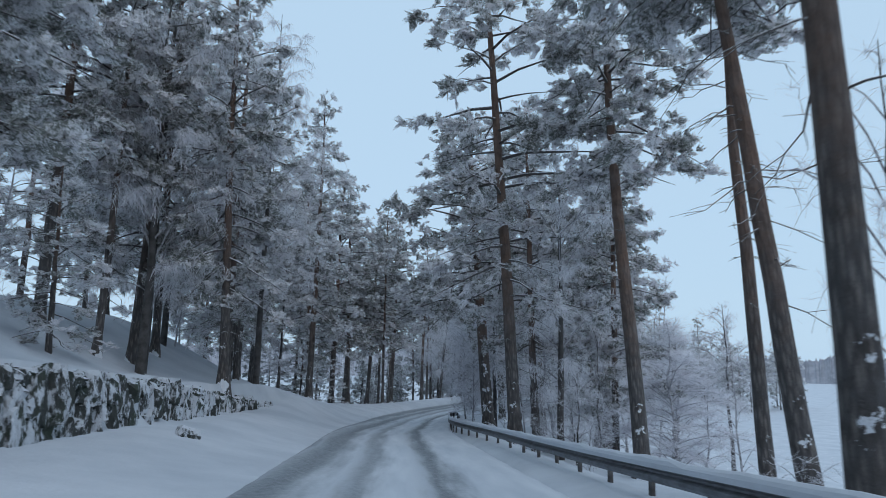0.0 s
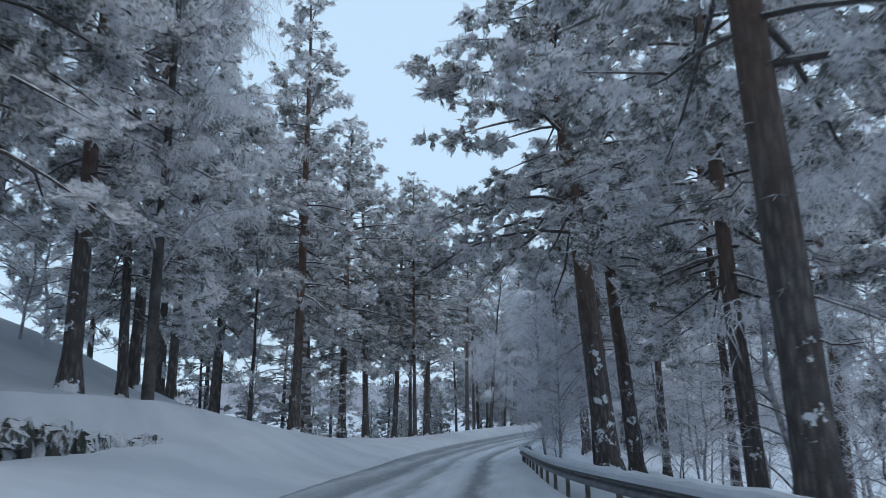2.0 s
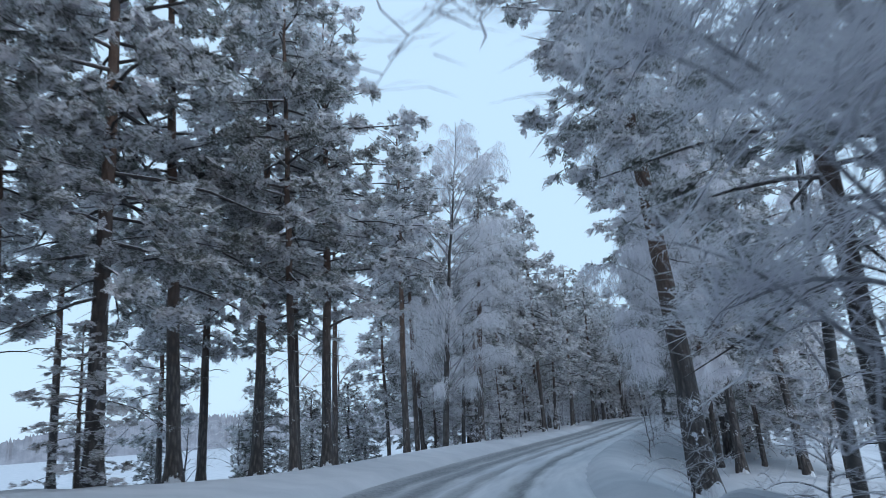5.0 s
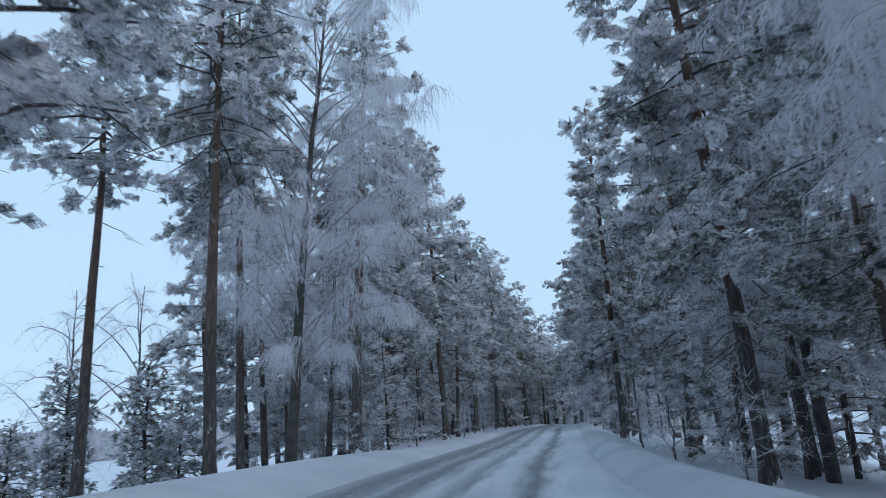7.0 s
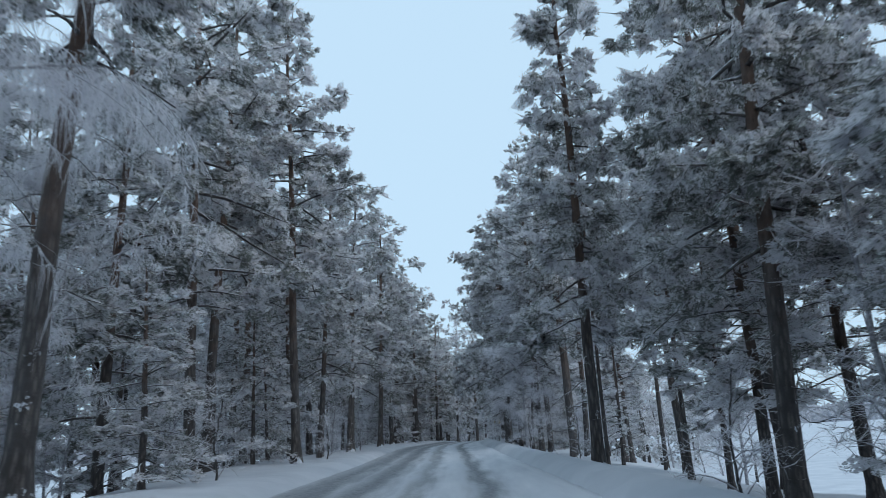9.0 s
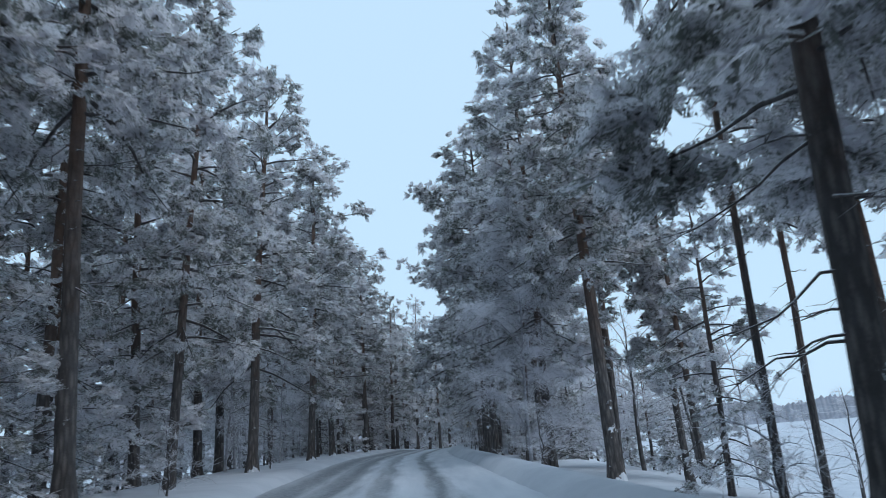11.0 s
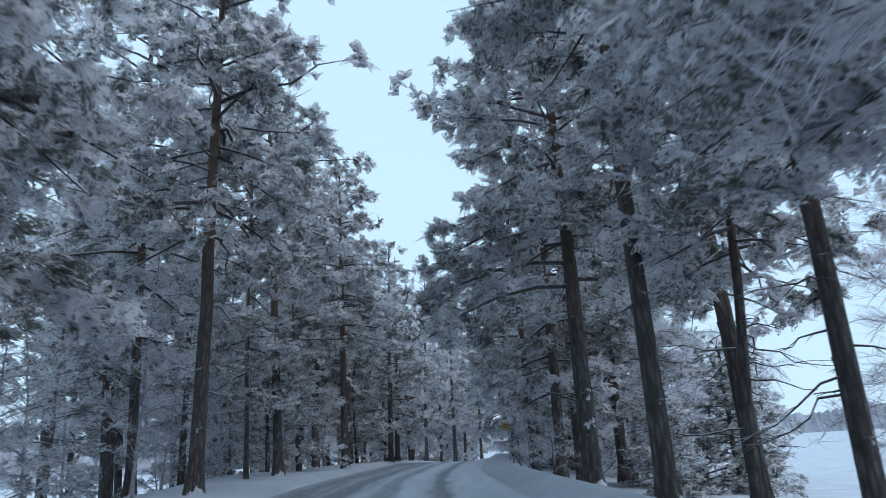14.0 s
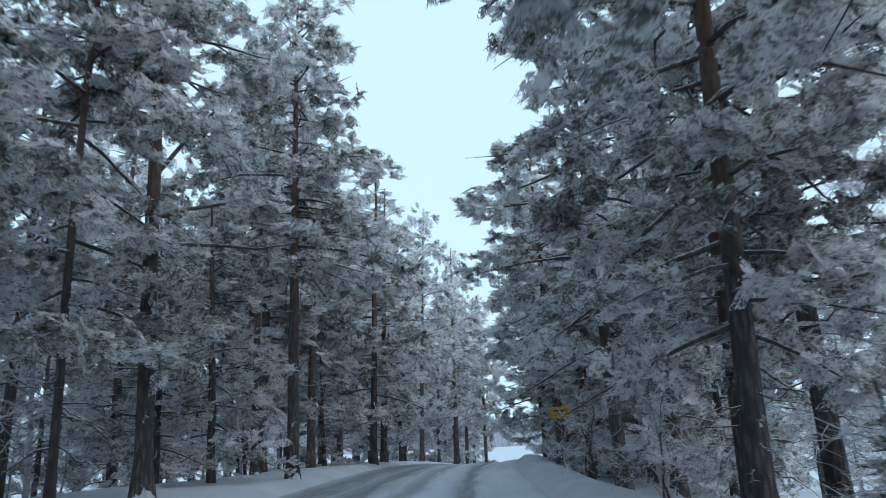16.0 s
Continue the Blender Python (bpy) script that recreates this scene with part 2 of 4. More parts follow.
def smooth_line(points, step=0.5):
    p = np.array(points)
    p = np.vstack([2 * p[0] - p[1], p, 2 * p[-1] - p[-2]])
    out = []
    for i in range(1, len(p) - 2):
        u = np.linspace(0, 1, 40, endpoint=False)[:, None]
        a, b, c, d = p[i - 1], p[i], p[i + 1], p[i + 2]
        out.append(0.5 * (2 * b + (c - a) * u + (2 * a - 5 * b + 4 * c - d) * u ** 2 + (3 * b - a - 3 * c + d) * u ** 3))
    out = np.vstack(out)
    s = np.r_[0, np.cumsum(np.hypot(*np.diff(out[:, :2], axis=0).T))]
    grid = np.arange(0, s[-1], step)
    return grid - 40.0, np.stack([np.interp(grid, s, out[:, k]) for k in range(3)], 1)


WAY_S, WAY = smooth_line(LINE)
WAY_D = np.gradient(WAY[:, :2], axis=0)
WAY_D /= np.linalg.norm(WAY_D, axis=1)[:, None]
WAY_R = np.stack([WAY_D[:, 1], -WAY_D[:, 0]], 1)


def on_way(s, lat):
    """World x, y and the road's height at s metres along the line and lat metres to its right."""
    x, y, z, rx, ry = (np.interp(s, WAY_S, v) for v in (WAY[:, 0], WAY[:, 1], WAY[:, 2], WAY_R[:, 0], WAY_R[:, 1]))
    return x + lat * rx, y + lat * ry, z


def along(x, y):
    """s, lat and the road's height for many places."""
    x, y = np.atleast_1d(np.asarray(x, float)), np.atleast_1d(np.asarray(y, float))
    s, lat, z = np.empty_like(x), np.empty_like(x), np.empty_like(x)
    for i in range(0, len(x), 4000):
        q = np.stack([x[i:i + 4000], y[i:i + 4000]], 1)
        k = np.argmin(((q[:, None, :] - WAY[None, ::2, :2]) ** 2).sum(2), axis=1) * 2
        d = q - WAY[k, :2]
        s[i:i + 4000] = WAY_S[k] + (d * WAY_D[k]).sum(1)
        lat[i:i + 4000] = (d * WAY_R[k]).sum(1)
        z[i:i + 4000] = np.interp(s[i:i + 4000], WAY_S, WAY[:, 2])
    return s, lat, z


def step(a, b, v):
    u = np.clip((v - a) / (b - a), 0, 1)
    return u * u * (3 - 2 * u)


LAKE = -9.0
rng = np.random.default_rng(7)
WAVES = [(rng.uniform(0.05, 0.16), rng.uniform(0, 6.28), rng.uniform(0, 6.28), 0.22) for _ in range(8)] + \
        [(rng.uniform(0.3, 0.9), rng.uniform(0, 6.28), rng.uniform(0, 6.28), 0.035) for _ in range(14)]


def ripple(x, y):
    return sum(a * np.sin(f * 6.28 * (x * np.cos(t) + y * np.sin(t)) / 1.5 + p) for f, t, p, a in WAVES)


def left_edge(s):
    return -2.2 - 0.5 * step(6, 22, s) - 1.1 * step(25, 75, s)


def right_edge(s):
    return 2.0 + 0.0 * s


def ground_height(x, y):
    s, lat, road = along(x, y)
    r = ripple(np.asarray(x, float), np.asarray(y, float))
    hill = 1 - step(46, 76, s)
    face = 1 - step(39, 50, s)
    foot = 0.42 + 0.33 * step(11, 21, s) + 0.28 * step(24, 44, s)
    over = left_edge(s) - lat
    behind = -7.7 - lat
    # left: bank and hill by the first bend, a low bank and a fall to the lake after it
    rise = foot * step(0.0, 4.4, over) + (2.15 - foot) * (face * step(-0.05, 0.4, behind) + (1 - face) * step(1.6, 6.2, over)) + 4.0 * step(0.9, 12.5, behind)
    wood = step(96, 116, s)
    bank = (0.42 - 0.1 * wood) * step(0.1, 1.2, over) + 0.2 * (1 - wood) * step(1.4, 2.6, over)
    fall = (1.05 * step(2.6, 7.0, over) * (1 - wood) + 1.2 * wood * step(4.6, 9.0, over) + 4.4 * step(8, 36, over)) * step(70, 95, s)
    left = hill * rise + (1 - hill) * (bank - fall)
    side = lat - right_edge(s)
    open_road = step(62, 84, s)
    edge = (0.2 + 0.2 * open_road) * step(0.1, 0.9 + 0.4 * (1 - open_road), side) - 1.1 * ((1 - open_road) * step(1.2, 4.6, side) + open_road * step(0.95, 4.2, side))
    right = edge - 5.5 * step(4.0, 30, side)
    h = np.where(over > 0, left, np.where(side > 0, right, 0.0))
    z = road + h + 0.3 * r * step(1.5, 9, np.maximum(over, side))
    on_road = (over < 0.25) & (side < 0.25)
    z = np.where(on_road, road - 0.25, z)
    far = step(45, 110, np.abs(lat)) * np.where((lat < 0) & (s < 70), 0.0, 1.0)
    z = z * (1 - far) + LAKE * far
    return np.maximum(z, LAKE)


TRACKS = [(0.62, 0.32, 0.85), (-0.95, 0.34, 0.65), (-2.3, 0.62, 0.85), (-3.4, 0.60, 0.85)]
ROAD = road_material()


# ---- mesh helpers ----
def mesh_from(name, verts, faces, mats, index=None, smooth=False, uv=None, body=None):
    """verts n x 3; faces: arrays of n x 3 or n x 4; index: the material number of each face."""
    me = bpy.data.meshes.new(name)
    verts = np.asarray(verts, np.float32)
    faces = [np.asarray(f, np.int32) for f in faces if len(f)]
    loops = np.concatenate([f.ravel() for f in faces])
    sizes = np.concatenate([np.full(len(f), f.shape[1], np.int32) for f in faces])
    me.vertices.add(len(verts))
    me.vertices.foreach_set("co", verts.ravel())
    me.loops.add(len(loops))
    me.loops.foreach_set("vertex_index", loops)
    me.polygons.add(len(sizes))
    me.polygons.foreach_set("loop_start", np.r_[0, np.cumsum(sizes)[:-1]].astype(np.int32))
    for m in mats:
        me.materials.append(m)
    if index is not None:
        me.polygons.foreach_set("material_index", np.asarray(index, np.int32))
    me.polygons.foreach_set("use_smooth", np.full(len(sizes), smooth))
    if uv is not None:
        me.uv_layers.new(name="plan").data.foreach_set("uv", np.asarray(uv, np.float32)[loops].ravel())
    if body is not None:
        me.attributes.new("body", "FLOAT", "POINT").data.foreach_set("value", np.asarray(body, np.float32))
    me.update(calc_edges=True)
    me.validate()
    return me


def part(name, mesh, parent, label=""):
    ob = new(name, mesh)
    ob.parent = parent
    return tagged(ob, label)


def tube(points, radii, sides=6):
    """Vertices and quads of a tapered tube through the points."""
    p, r = np.asarray(points, float), np.asarray(radii, float)
    d = np.gradient(p, axis=0)
    d /= np.linalg.norm(d, axis=1)[:, None] + 1e-9
    ref = np.where(np.abs(d[:, 2:3]) > 0.9, np.array([[1.0, 0, 0]]), np.array([[0, 0, 1.0]]))
    u = np.cross(d, ref)
    u /= np.linalg.norm(u, axis=1)[:, None]
    v = np.cross(d, u)
    a = np.linspace(0, 2 * np.pi, sides, endpoint=False)
    ring = p[:, None, :] + r[:, None, None] * (np.cos(a)[None, :, None] * u[:, None, :] + np.sin(a)[None, :, None] * v[:, None, :])
    i, j = np.arange(len(p) - 1)[:, None] * sides, np.arange(sides)[None, :]
    k = (j + 1) % sides
    quads = np.stack([i + j, i + k, i + sides + k, i + sides + j], 2).reshape(-1, 4)
    return ring.reshape(-1, 3), quads


def joined(pieces):
    verts, quads, n = [], [], 0
    for v, q in pieces:
        verts.append(v)
        quads.append(q + n)
        n += len(v)
    return np.vstack(verts), np.vstack(quads)


def unit(v):
    return v / (np.linalg.norm(v, axis=-1, keepdims=True) + 1e-9)


# ---- the ground, the lake's far shore and the road ----
def axis(fine_from, fine_to, fine, reach):
    mid = np.arange(fine_from, fine_to, fine)
    grow = fine * 1.35 ** np.arange(1, 32)
    out = np.cumsum(grow)
    out = out[out < reach]
    return np.r_[fine_from - out[::-1], mid, mid[-1] + out]


def build_ground():
    gx, gy = axis(-34, 66, 0.6, 3500), axis(-30, 200, 0.8, 3500)
    x, y = np.meshgrid(gx, gy)
    z = ground_height(x.ravel(), y.ravel())
    v = np.stack([x.ravel(), y.ravel(), z], 1)
    w = len(gx)
    i = (np.arange(len(gy) - 1)[:, None] * w + np.arange(w - 1)[None, :]).ravel()
    q = np.stack([i, i + 1, i + 1 + w, i + w], 1)
    ob = new("ground", mesh_from("ground", v, [q], [SNOW], smooth=True))
    tagged(ob, "deep untouched snow over the verges, hillside and frozen lake", "ground", kind="structure")


def build_road():
    s = np.arange(-38, 245, 0.5)
    across = np.linspace(0, 1, 64)
    rows, uv = [], []
    r = np.random.default_rng(3)
    for k in s:
        lo, hi = left_edge(k) - 0.75, right_edge(k) + 0.75
        lat = lo + (hi - lo) * across
        x, y, z = on_way(np.full(64, k), lat)
        dip = sum(-0.028 * d * np.exp(-((lat - c - 0.12 * np.sin(k * 0.13 + c)) / w) ** 2) for c, w, d in TRACKS)
        ridge = 0.012 * np.sin(lat * 9 + 0.7 * np.sin(k * 0.4)) + r.normal(0, 0.006, 64)
        edge = np.minimum(lat - lo, hi - lat)
        z = z + dip + ridge + 0.16 * np.exp(-((edge - 0.75) / 0.45) ** 2) * 0.8 - 0.5 * (1 - np.clip(edge / 0.35, 0, 1))
        rows.append(np.stack([x, y, z], 1))
        uv.append(np.stack([lat, np.full(64, k)], 1))
    v, uv = np.vstack(rows), np.vstack(uv)
    i = (np.arange(len(s) - 1)[:, None] * 64 + np.arange(63)[None, :]).ravel()
    q = np.stack([i, i + 1, i + 65, i + 64], 1)
    ob = new("road", mesh_from("road", v, [q], [ROAD], smooth=True, uv=uv))
    tagged(ob, "narrow winter road of packed snow with dark wheel tracks", "road", kind="structure")


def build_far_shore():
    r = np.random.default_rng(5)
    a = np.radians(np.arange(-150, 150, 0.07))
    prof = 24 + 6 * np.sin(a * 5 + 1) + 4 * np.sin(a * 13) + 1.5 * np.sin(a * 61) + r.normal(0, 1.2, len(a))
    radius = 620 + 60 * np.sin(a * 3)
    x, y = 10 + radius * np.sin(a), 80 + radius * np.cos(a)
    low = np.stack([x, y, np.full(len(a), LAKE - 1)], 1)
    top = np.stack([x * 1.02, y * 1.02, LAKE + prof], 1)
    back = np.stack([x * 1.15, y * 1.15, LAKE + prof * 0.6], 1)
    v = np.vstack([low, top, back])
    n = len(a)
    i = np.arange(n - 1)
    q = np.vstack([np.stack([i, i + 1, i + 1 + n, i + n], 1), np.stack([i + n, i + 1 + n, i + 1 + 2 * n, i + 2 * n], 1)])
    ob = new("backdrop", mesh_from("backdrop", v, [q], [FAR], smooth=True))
    tagged(ob, "forest along the far shore of the lake, haze painted into its blue colour", "far shore", kind="structure")


build_ground()
build_road()
build_far_shore()


# ---- trees ----
def tufts_mesh(r, centre, out, size, blades, frost, under, load):
    """Needle sprays: folded lance-shaped blades round each centre, more rimed above than below, which also paints lit
    tops and darker undersides.
    Returns vertices, quads, material numbers and how solid the foliage is."""
    n = len(centre) * blades
    c, o = np.repeat(centre, blades, 0), np.repeat(out, blades, 0)
    s = np.repeat(size * r.uniform(0.65, 1.3, (len(centre), 1)), blades, 0)
    d = unit(o * 0.55 + r.normal(0, 0.72, (n, 3)) * (1, 1, 0.62))
    length = s * r.uniform(0.85, 1.5, (n, 1))
    side = unit(np.cross(d, np.array([[0, 0, 1.0]]) + r.normal(0, 0.55, (n, 3)))) * length * r.uniform(0.22, 0.36, (n, 1))
    root = c - d * s * 0.25
    mid = root + d * length * 0.55 + r.normal(0, 0.06, (n, 3)) * s
    tip = root + d * length * 1.1 + np.array([[0, 0, -0.16]]) * length
    fold = np.array([[0, 0, -0.10]]) * length
    v = np.stack([root, mid - side + fold, tip, mid + side + fold], 1).reshape(-1, 3)
    q = np.arange(n * 4).reshape(-1, 4)
    share = np.where(d[:, 2] > -0.12, frost, under) + np.repeat(load + r.normal(0, 0.08, len(centre)), blades)
    return v, q, (r.uniform(0, 1, n) < share).astype(int), np.tile([1.0, 0.58, 0.15, 0.58], n)


def limb_curve(start, az, length, lift, sag, tip, bends, r):
    u = np.linspace(0, 1, bends)
    x = length * u
    z = length * (math.tan(lift) * u - sag * u ** 2 + tip * u ** 4)
    wob = r.normal(0, 0.06 * length, bends) * u
    return start + np.stack([x * math.cos(az) - wob * math.sin(az), x * math.sin(az) + wob * math.cos(az), z], 1)


def make_pine(seed, height=20.0, radius=0.19, base=0.4, spread=3.0, shape="round", limbs=66, tufts=980, size=0.42, blades=5, puff=6, frost=0.88, under=0.66, stubs=10, sides=3, far=False, arms=(), dead=1.9):
    """Meshes of a Scots pine: trunk, limbs, crown."""
    r = np.random.default_rng(seed)
    z = np.linspace(-0.6, height * 0.985, 15)
    u = np.clip(z / height, 0, 1)
    bend = np.cumsum(r.normal(0, 0.035, (15, 2)), 0) * u[:, None] ** 0.5
    axis_pts = np.stack([bend[:, 0], bend[:, 1], z], 1)
    rad = radius * (1 - u) ** 0.75 * (1 + 0.2 * np.exp(-z / 0.4)) + 0.02
    tv, tq = tube(axis_pts, rad, 10)
    trunk = mesh_from("trunk", tv, [tq], [BARK], smooth=True)
    centre_at = lambda h: np.array([np.interp(h, z, axis_pts[:, 0]), np.interp(h, z, axis_pts[:, 1]), h])
    pieces, ends = [], []
    for i in range(limbs):
        f = (i + r.uniform(0, 1)) / limbs
        h = height * (base + (0.985 - base) * f)
        az = i * 2.399 + r.normal(0, 0.4)
        if shape == "round":
            reach = spread * (0.62 + 0.5 * math.sin(math.pi * min(1, f * 0.8 + 0.12))) * (1 - f ** 3.2) + 0.25
        elif shape == "oval":
            reach = spread * (1 - f) ** 0.6 * (0.88 + 0.16 * math.sin(f * 23)) * (0.7 + 0.3 * min(1, f * 5)) + 0.3
        else:
            reach = spread * (1 - f) ** 0.75 * (0.75 + 0.3 * math.sin(f * 19)) + 0.3
        reach *= r.uniform(0.6, 1.2)
        lift = math.radians(-10 + 50 * f + r.normal(0, 9))
        pts = limb_curve(centre_at(h), az, reach, lift, 0.34, 0.12, 5, r)
        pieces.append(tube(pts, np.linspace(0.014 + 0.016 * reach, 0.008, 5), sides))
        ends.append((pts, reach, az))
    for h, turn, length, rise, droop in arms:
        pts = limb_curve(centre_at(h), math.radians(turn), length, math.radians(rise), droop, 0.0, 5, r)
        pieces.append(tube(pts, np.linspace(0.07, 0.018, 5), 6))
        ends.append((pts, length * 1.3, math.radians(turn)))
    for i in range(stubs):
        h = height * base * r.uniform(0.35, 1.0)
        turn, length = r.uniform(0, 6.28), dead * r.uniform(0.25, 1.0) ** 1.5
        pts = limb_curve(centre_at(h), turn, length, math.radians(r.uniform(-25, 15)), 0.3, 0.15, 6, r)
        pts[1:] += r.normal(0, 0.035 * length, (5, 3))
        pieces.append(tube(pts, np.linspace(0.022, 0.005, 6), 4))
        for k in (2, 3, 4):
            pieces.append(tube(limb_curve(pts[k], turn + r.choice([-1, 1]) * r.uniform(0.4, 1.0), length * r.uniform(0.2, 0.45), r.uniform(-0.5, 0.3), 0.3, 0.1, 3, r), np.linspace(0.01, 0.004, 3), 3))
    lv, lq = joined(pieces)
    weight = np.array([e[1] ** 1.25 for e in ends])
    counts = np.maximum(2, np.round(tufts * weight / weight.sum())).astype(int)
    cs, ds, loads = [], [], []
    for (pts, reach, az), n in zip(ends, counts):
        m = max(2, n // puff)
        t = 1 - (1 - r.uniform(0.0, 1, m) ** 0.8) * 0.74
        c = np.stack([np.interp(t, np.linspace(0, 1, 5), pts[:, k]) for k in range(3)], 1)
        lateral = r.normal(0, 1, m) * (0.14 + 0.32 * reach * (1.12 - t))
        c += lateral[:, None] * np.array([-math.sin(az), math.cos(az), 0]) + np.stack([np.zeros(m), np.zeros(m), r.normal(0.03, 0.10, m) - 0.14 * np.abs(lateral)], 1)
        c = c[np.arange(n) % m] + r.normal(0, 1, (n, 3)) * np.array([0.62, 0.62, 0.34]) * size
        cs.append(c)
        loads.append(r.normal(-0.14, 0.42, m)[np.arange(n) % m])
        ds.append(np.tile([math.cos(az) * 0.8, math.sin(az) * 0.8, 0.15], (n, 1)))
    fv, fq, fi, solid = tufts_mesh(r, np.vstack(cs), np.vstack(ds), size, blades, frost, under, np.concatenate(loads))
    crown = mesh_from("crown", np.vstack([lv, fv]), [lq, fq + len(lv)], [FAR_NEEDLE if far else NEEDLE, FAR_FROST if far else FROST, TWIG], np.r_[np.full(len(lq), 2), fi], smooth=True, body=np.r_[np.ones(len(lv)), solid])
    return {"trunk": trunk, "crown": crown}


def hanging(r, start, out, drop, width, hang):
    """Thin drooping strands: a quad and a tip each."""
    n = len(start)
    d = drop * r.uniform(0.5, 1.3, (n, 1))
    p1 = start + out * d * (0.62 - 0.3 * hang) + np.array([0, 0, 0.12 - 0.47 * hang]) * d + r.normal(0, 0.05, (n, 3))
    p2 = p1 + out * d * (0.5 - 0.42 * hang) + np.array([0, 0, 0.15 - 0.9 * hang]) * d + r.normal(0, 0.06, (n, 3))
    side = unit(r.normal(0, 1, (n, 3)) * (1, 1, 0.15)) * width
    v = np.stack([start - side, start + side, p1 + side, p1 - side, p2], 1).reshape(-1, 3)
    i = np.arange(n)[:, None] * 5
    return v, np.hstack([i, i + 1, i + 2, i + 3]), np.hstack([i + 3, i + 2, i + 4])


def make_birch(seed, height=16.0, radius=0.16, base=0.18, spread=3.4, limbs=34, strands=4800, drop=0.5, width=0.0105, lift=(35, 70), bark=None, hang=0.8, subs=5, even=0.6):
    """Meshes of a frosted weeping birch: trunk, limbs, crown."""
    r = np.random.default_rng(seed)
    z = np.linspace(-0.6, height * 0.97, 13)
    u = np.clip(z / height, 0, 1)
    bend = np.cumsum(r.normal(0, 0.07, (13, 2)), 0) * u[:, None] ** 0.5
    pts0 = np.stack([bend[:, 0], bend[:, 1], z], 1)
    tv, tq = tube(pts0, radius * (1 - u) ** 1.15 + 0.012, 8)
    pieces, pool = [], []
    for i in range(limbs):
        f = (i + r.uniform(0, 1)) / limbs
        h = height * (base + (0.95 - base) * f)
        start = np.array([np.interp(h, z, pts0[:, 0]), np.interp(h, z, pts0[:, 1]), h])
        az = i * 2.399 + r.normal(0, 0.5)
        reach = spread * (0.55 + 0.6 * math.sin(math.pi * min(1, f * 0.85 + 0.1))) * (1 - 0.75 * f ** 2) * r.uniform(even, 1.1)
        pts = limb_curve(start, az, reach, math.radians(r.uniform(*lift)), 0.75, 0.0, 6, r)
        pieces.append(tube(pts, np.linspace(0.010 + 0.010 * reach, 0.004, 6), 4))
        pool.append((pts, reach))
        for _ in range(subs):
            t = r.uniform(0.25, 0.95)
            st = np.array([np.interp(t, np.linspace(0, 1, 6), pts[:, k]) for k in range(3)])
            sub = limb_curve(st, az + r.normal(0, 0.8), reach * r.uniform(0.25, 0.5), math.radians(r.uniform(-10, 50)), 0.9, 0.0, 5, r)
            pieces.append(tube(sub, np.linspace(0.009, 0.004, 5), 3))
            pool.append((np.vstack([sub[:1], sub]), reach * 0.5))
    lv, lq = joined(pieces)
    weight = np.array([p[1] for p in pool])
    counts = np.maximum(4, np.round(strands * weight / weight.sum())).astype(int)
    ss, oo = [], []
    for (pts, reach), n in zip(pool, counts):
        t = r.uniform(0.25, 1, n)
        ss.append(np.stack([np.interp(t, np.linspace(0, 1, 6), pts[:, k]) for k in range(3)], 1))
        a = r.uniform(0, 6.28, n)
        oo.append(np.stack([np.cos(a), np.sin(a), r.normal(0.15, 0.3, n)], 1))
    hv, hq, ht = hanging(r, np.vstack(ss), np.vstack(oo), drop, width, hang)
    return {"trunk": mesh_from("trunk", tv, [tq], [bark or BIRCH_BARK], smooth=True), 
            "crown": mesh_from("crown", np.vstack([lv, hv]), [lq, hq + len(lv), ht + len(lv)], [HOAR_TWIG, BIRCH_FROST], np.r_[np.zeros(len(lq)), np.ones(len(hq) + len(ht))])}


KINDS = {}


def kind(key, name, label, category, tall, maker, **more):
    KINDS[key] = dict(name=name, label=label, category=category, height=tall, meshes=maker, more=more, first=None)


PINE_LABEL = "tall Scots pine with frosted needles standing in snow"
for q, (b, sp) in enumerate([(0.30, 3.2), (0.38, 3.0), (0.22, 3.4), (0.46, 2.9)]):
    kind("pine%d" % q, "pine_tree", PINE_LABEL, "pine tree", 20.0, make_pine, seed=11 + q, base=b, spread=sp)
kind("pine4", "pine_tree", "tall Scots pine with a high crown and long bare trunk", "pine tree", 20.0, make_pine, seed=21, base=0.55, spread=3.3, stubs=14)
kind("spire2", "pine_tree", "narrow pointed pine with snowy frosted boughs", "pine tree", 20.0, make_pine, seed=32, base=0.30, spread=2.6, shape="spire", limbs=62)
kind("low", "pine_tree", "young pine branched low and thick with hoar frost", "pine tree", 12.0, make_pine, seed=41, height=12.0, radius=0.13, base=0.10, spread=2.4, shape="round", limbs=40, tufts=280, size=0.44, blades=5, frost=1.0, under=0.75, sides=3, stubs=2)
kind("far", "pine_tree", "distant frosted pine in the dense roadside wood", "pine tree", 19.0, make_pine, seed=51, height=19.0, base=0.12, spread=3.0, limbs=40, tufts=300, size=0.68, blades=5, sides=3, far=True, stubs=2)
kind("far2", "pine_tree", "distant frosted pine in the dense roadside wood", "pine tree", 19.0, make_pine, seed=52, height=19.0, base=0.25, spread=2.9, limbs=40, tufts=300, size=0.68, blades=5, sides=3, far=True, stubs=4)
kind("birch", "birch_tree", "weeping birch white with long hanging hoar frost", "birch tree", 16.0, make_birch, seed=61)
kind("birch2", "birch_tree", "weeping birch white with long hanging hoar frost", "birch tree", 16.0, make_birch, seed=62, spread=3.0, base=0.12)
kind("weeping", "birch_tree", "large weeping birch with dark limbs and dense hoar frost", "birch tree", 20.0, make_birch, seed=67, height=20.0, radius=0.19, base=0.10, spread=3.6, limbs=54, strands=17000, drop=0.5, width=0.007, lift=(46, 66), hang=0.85, even=0.85, subs=6)
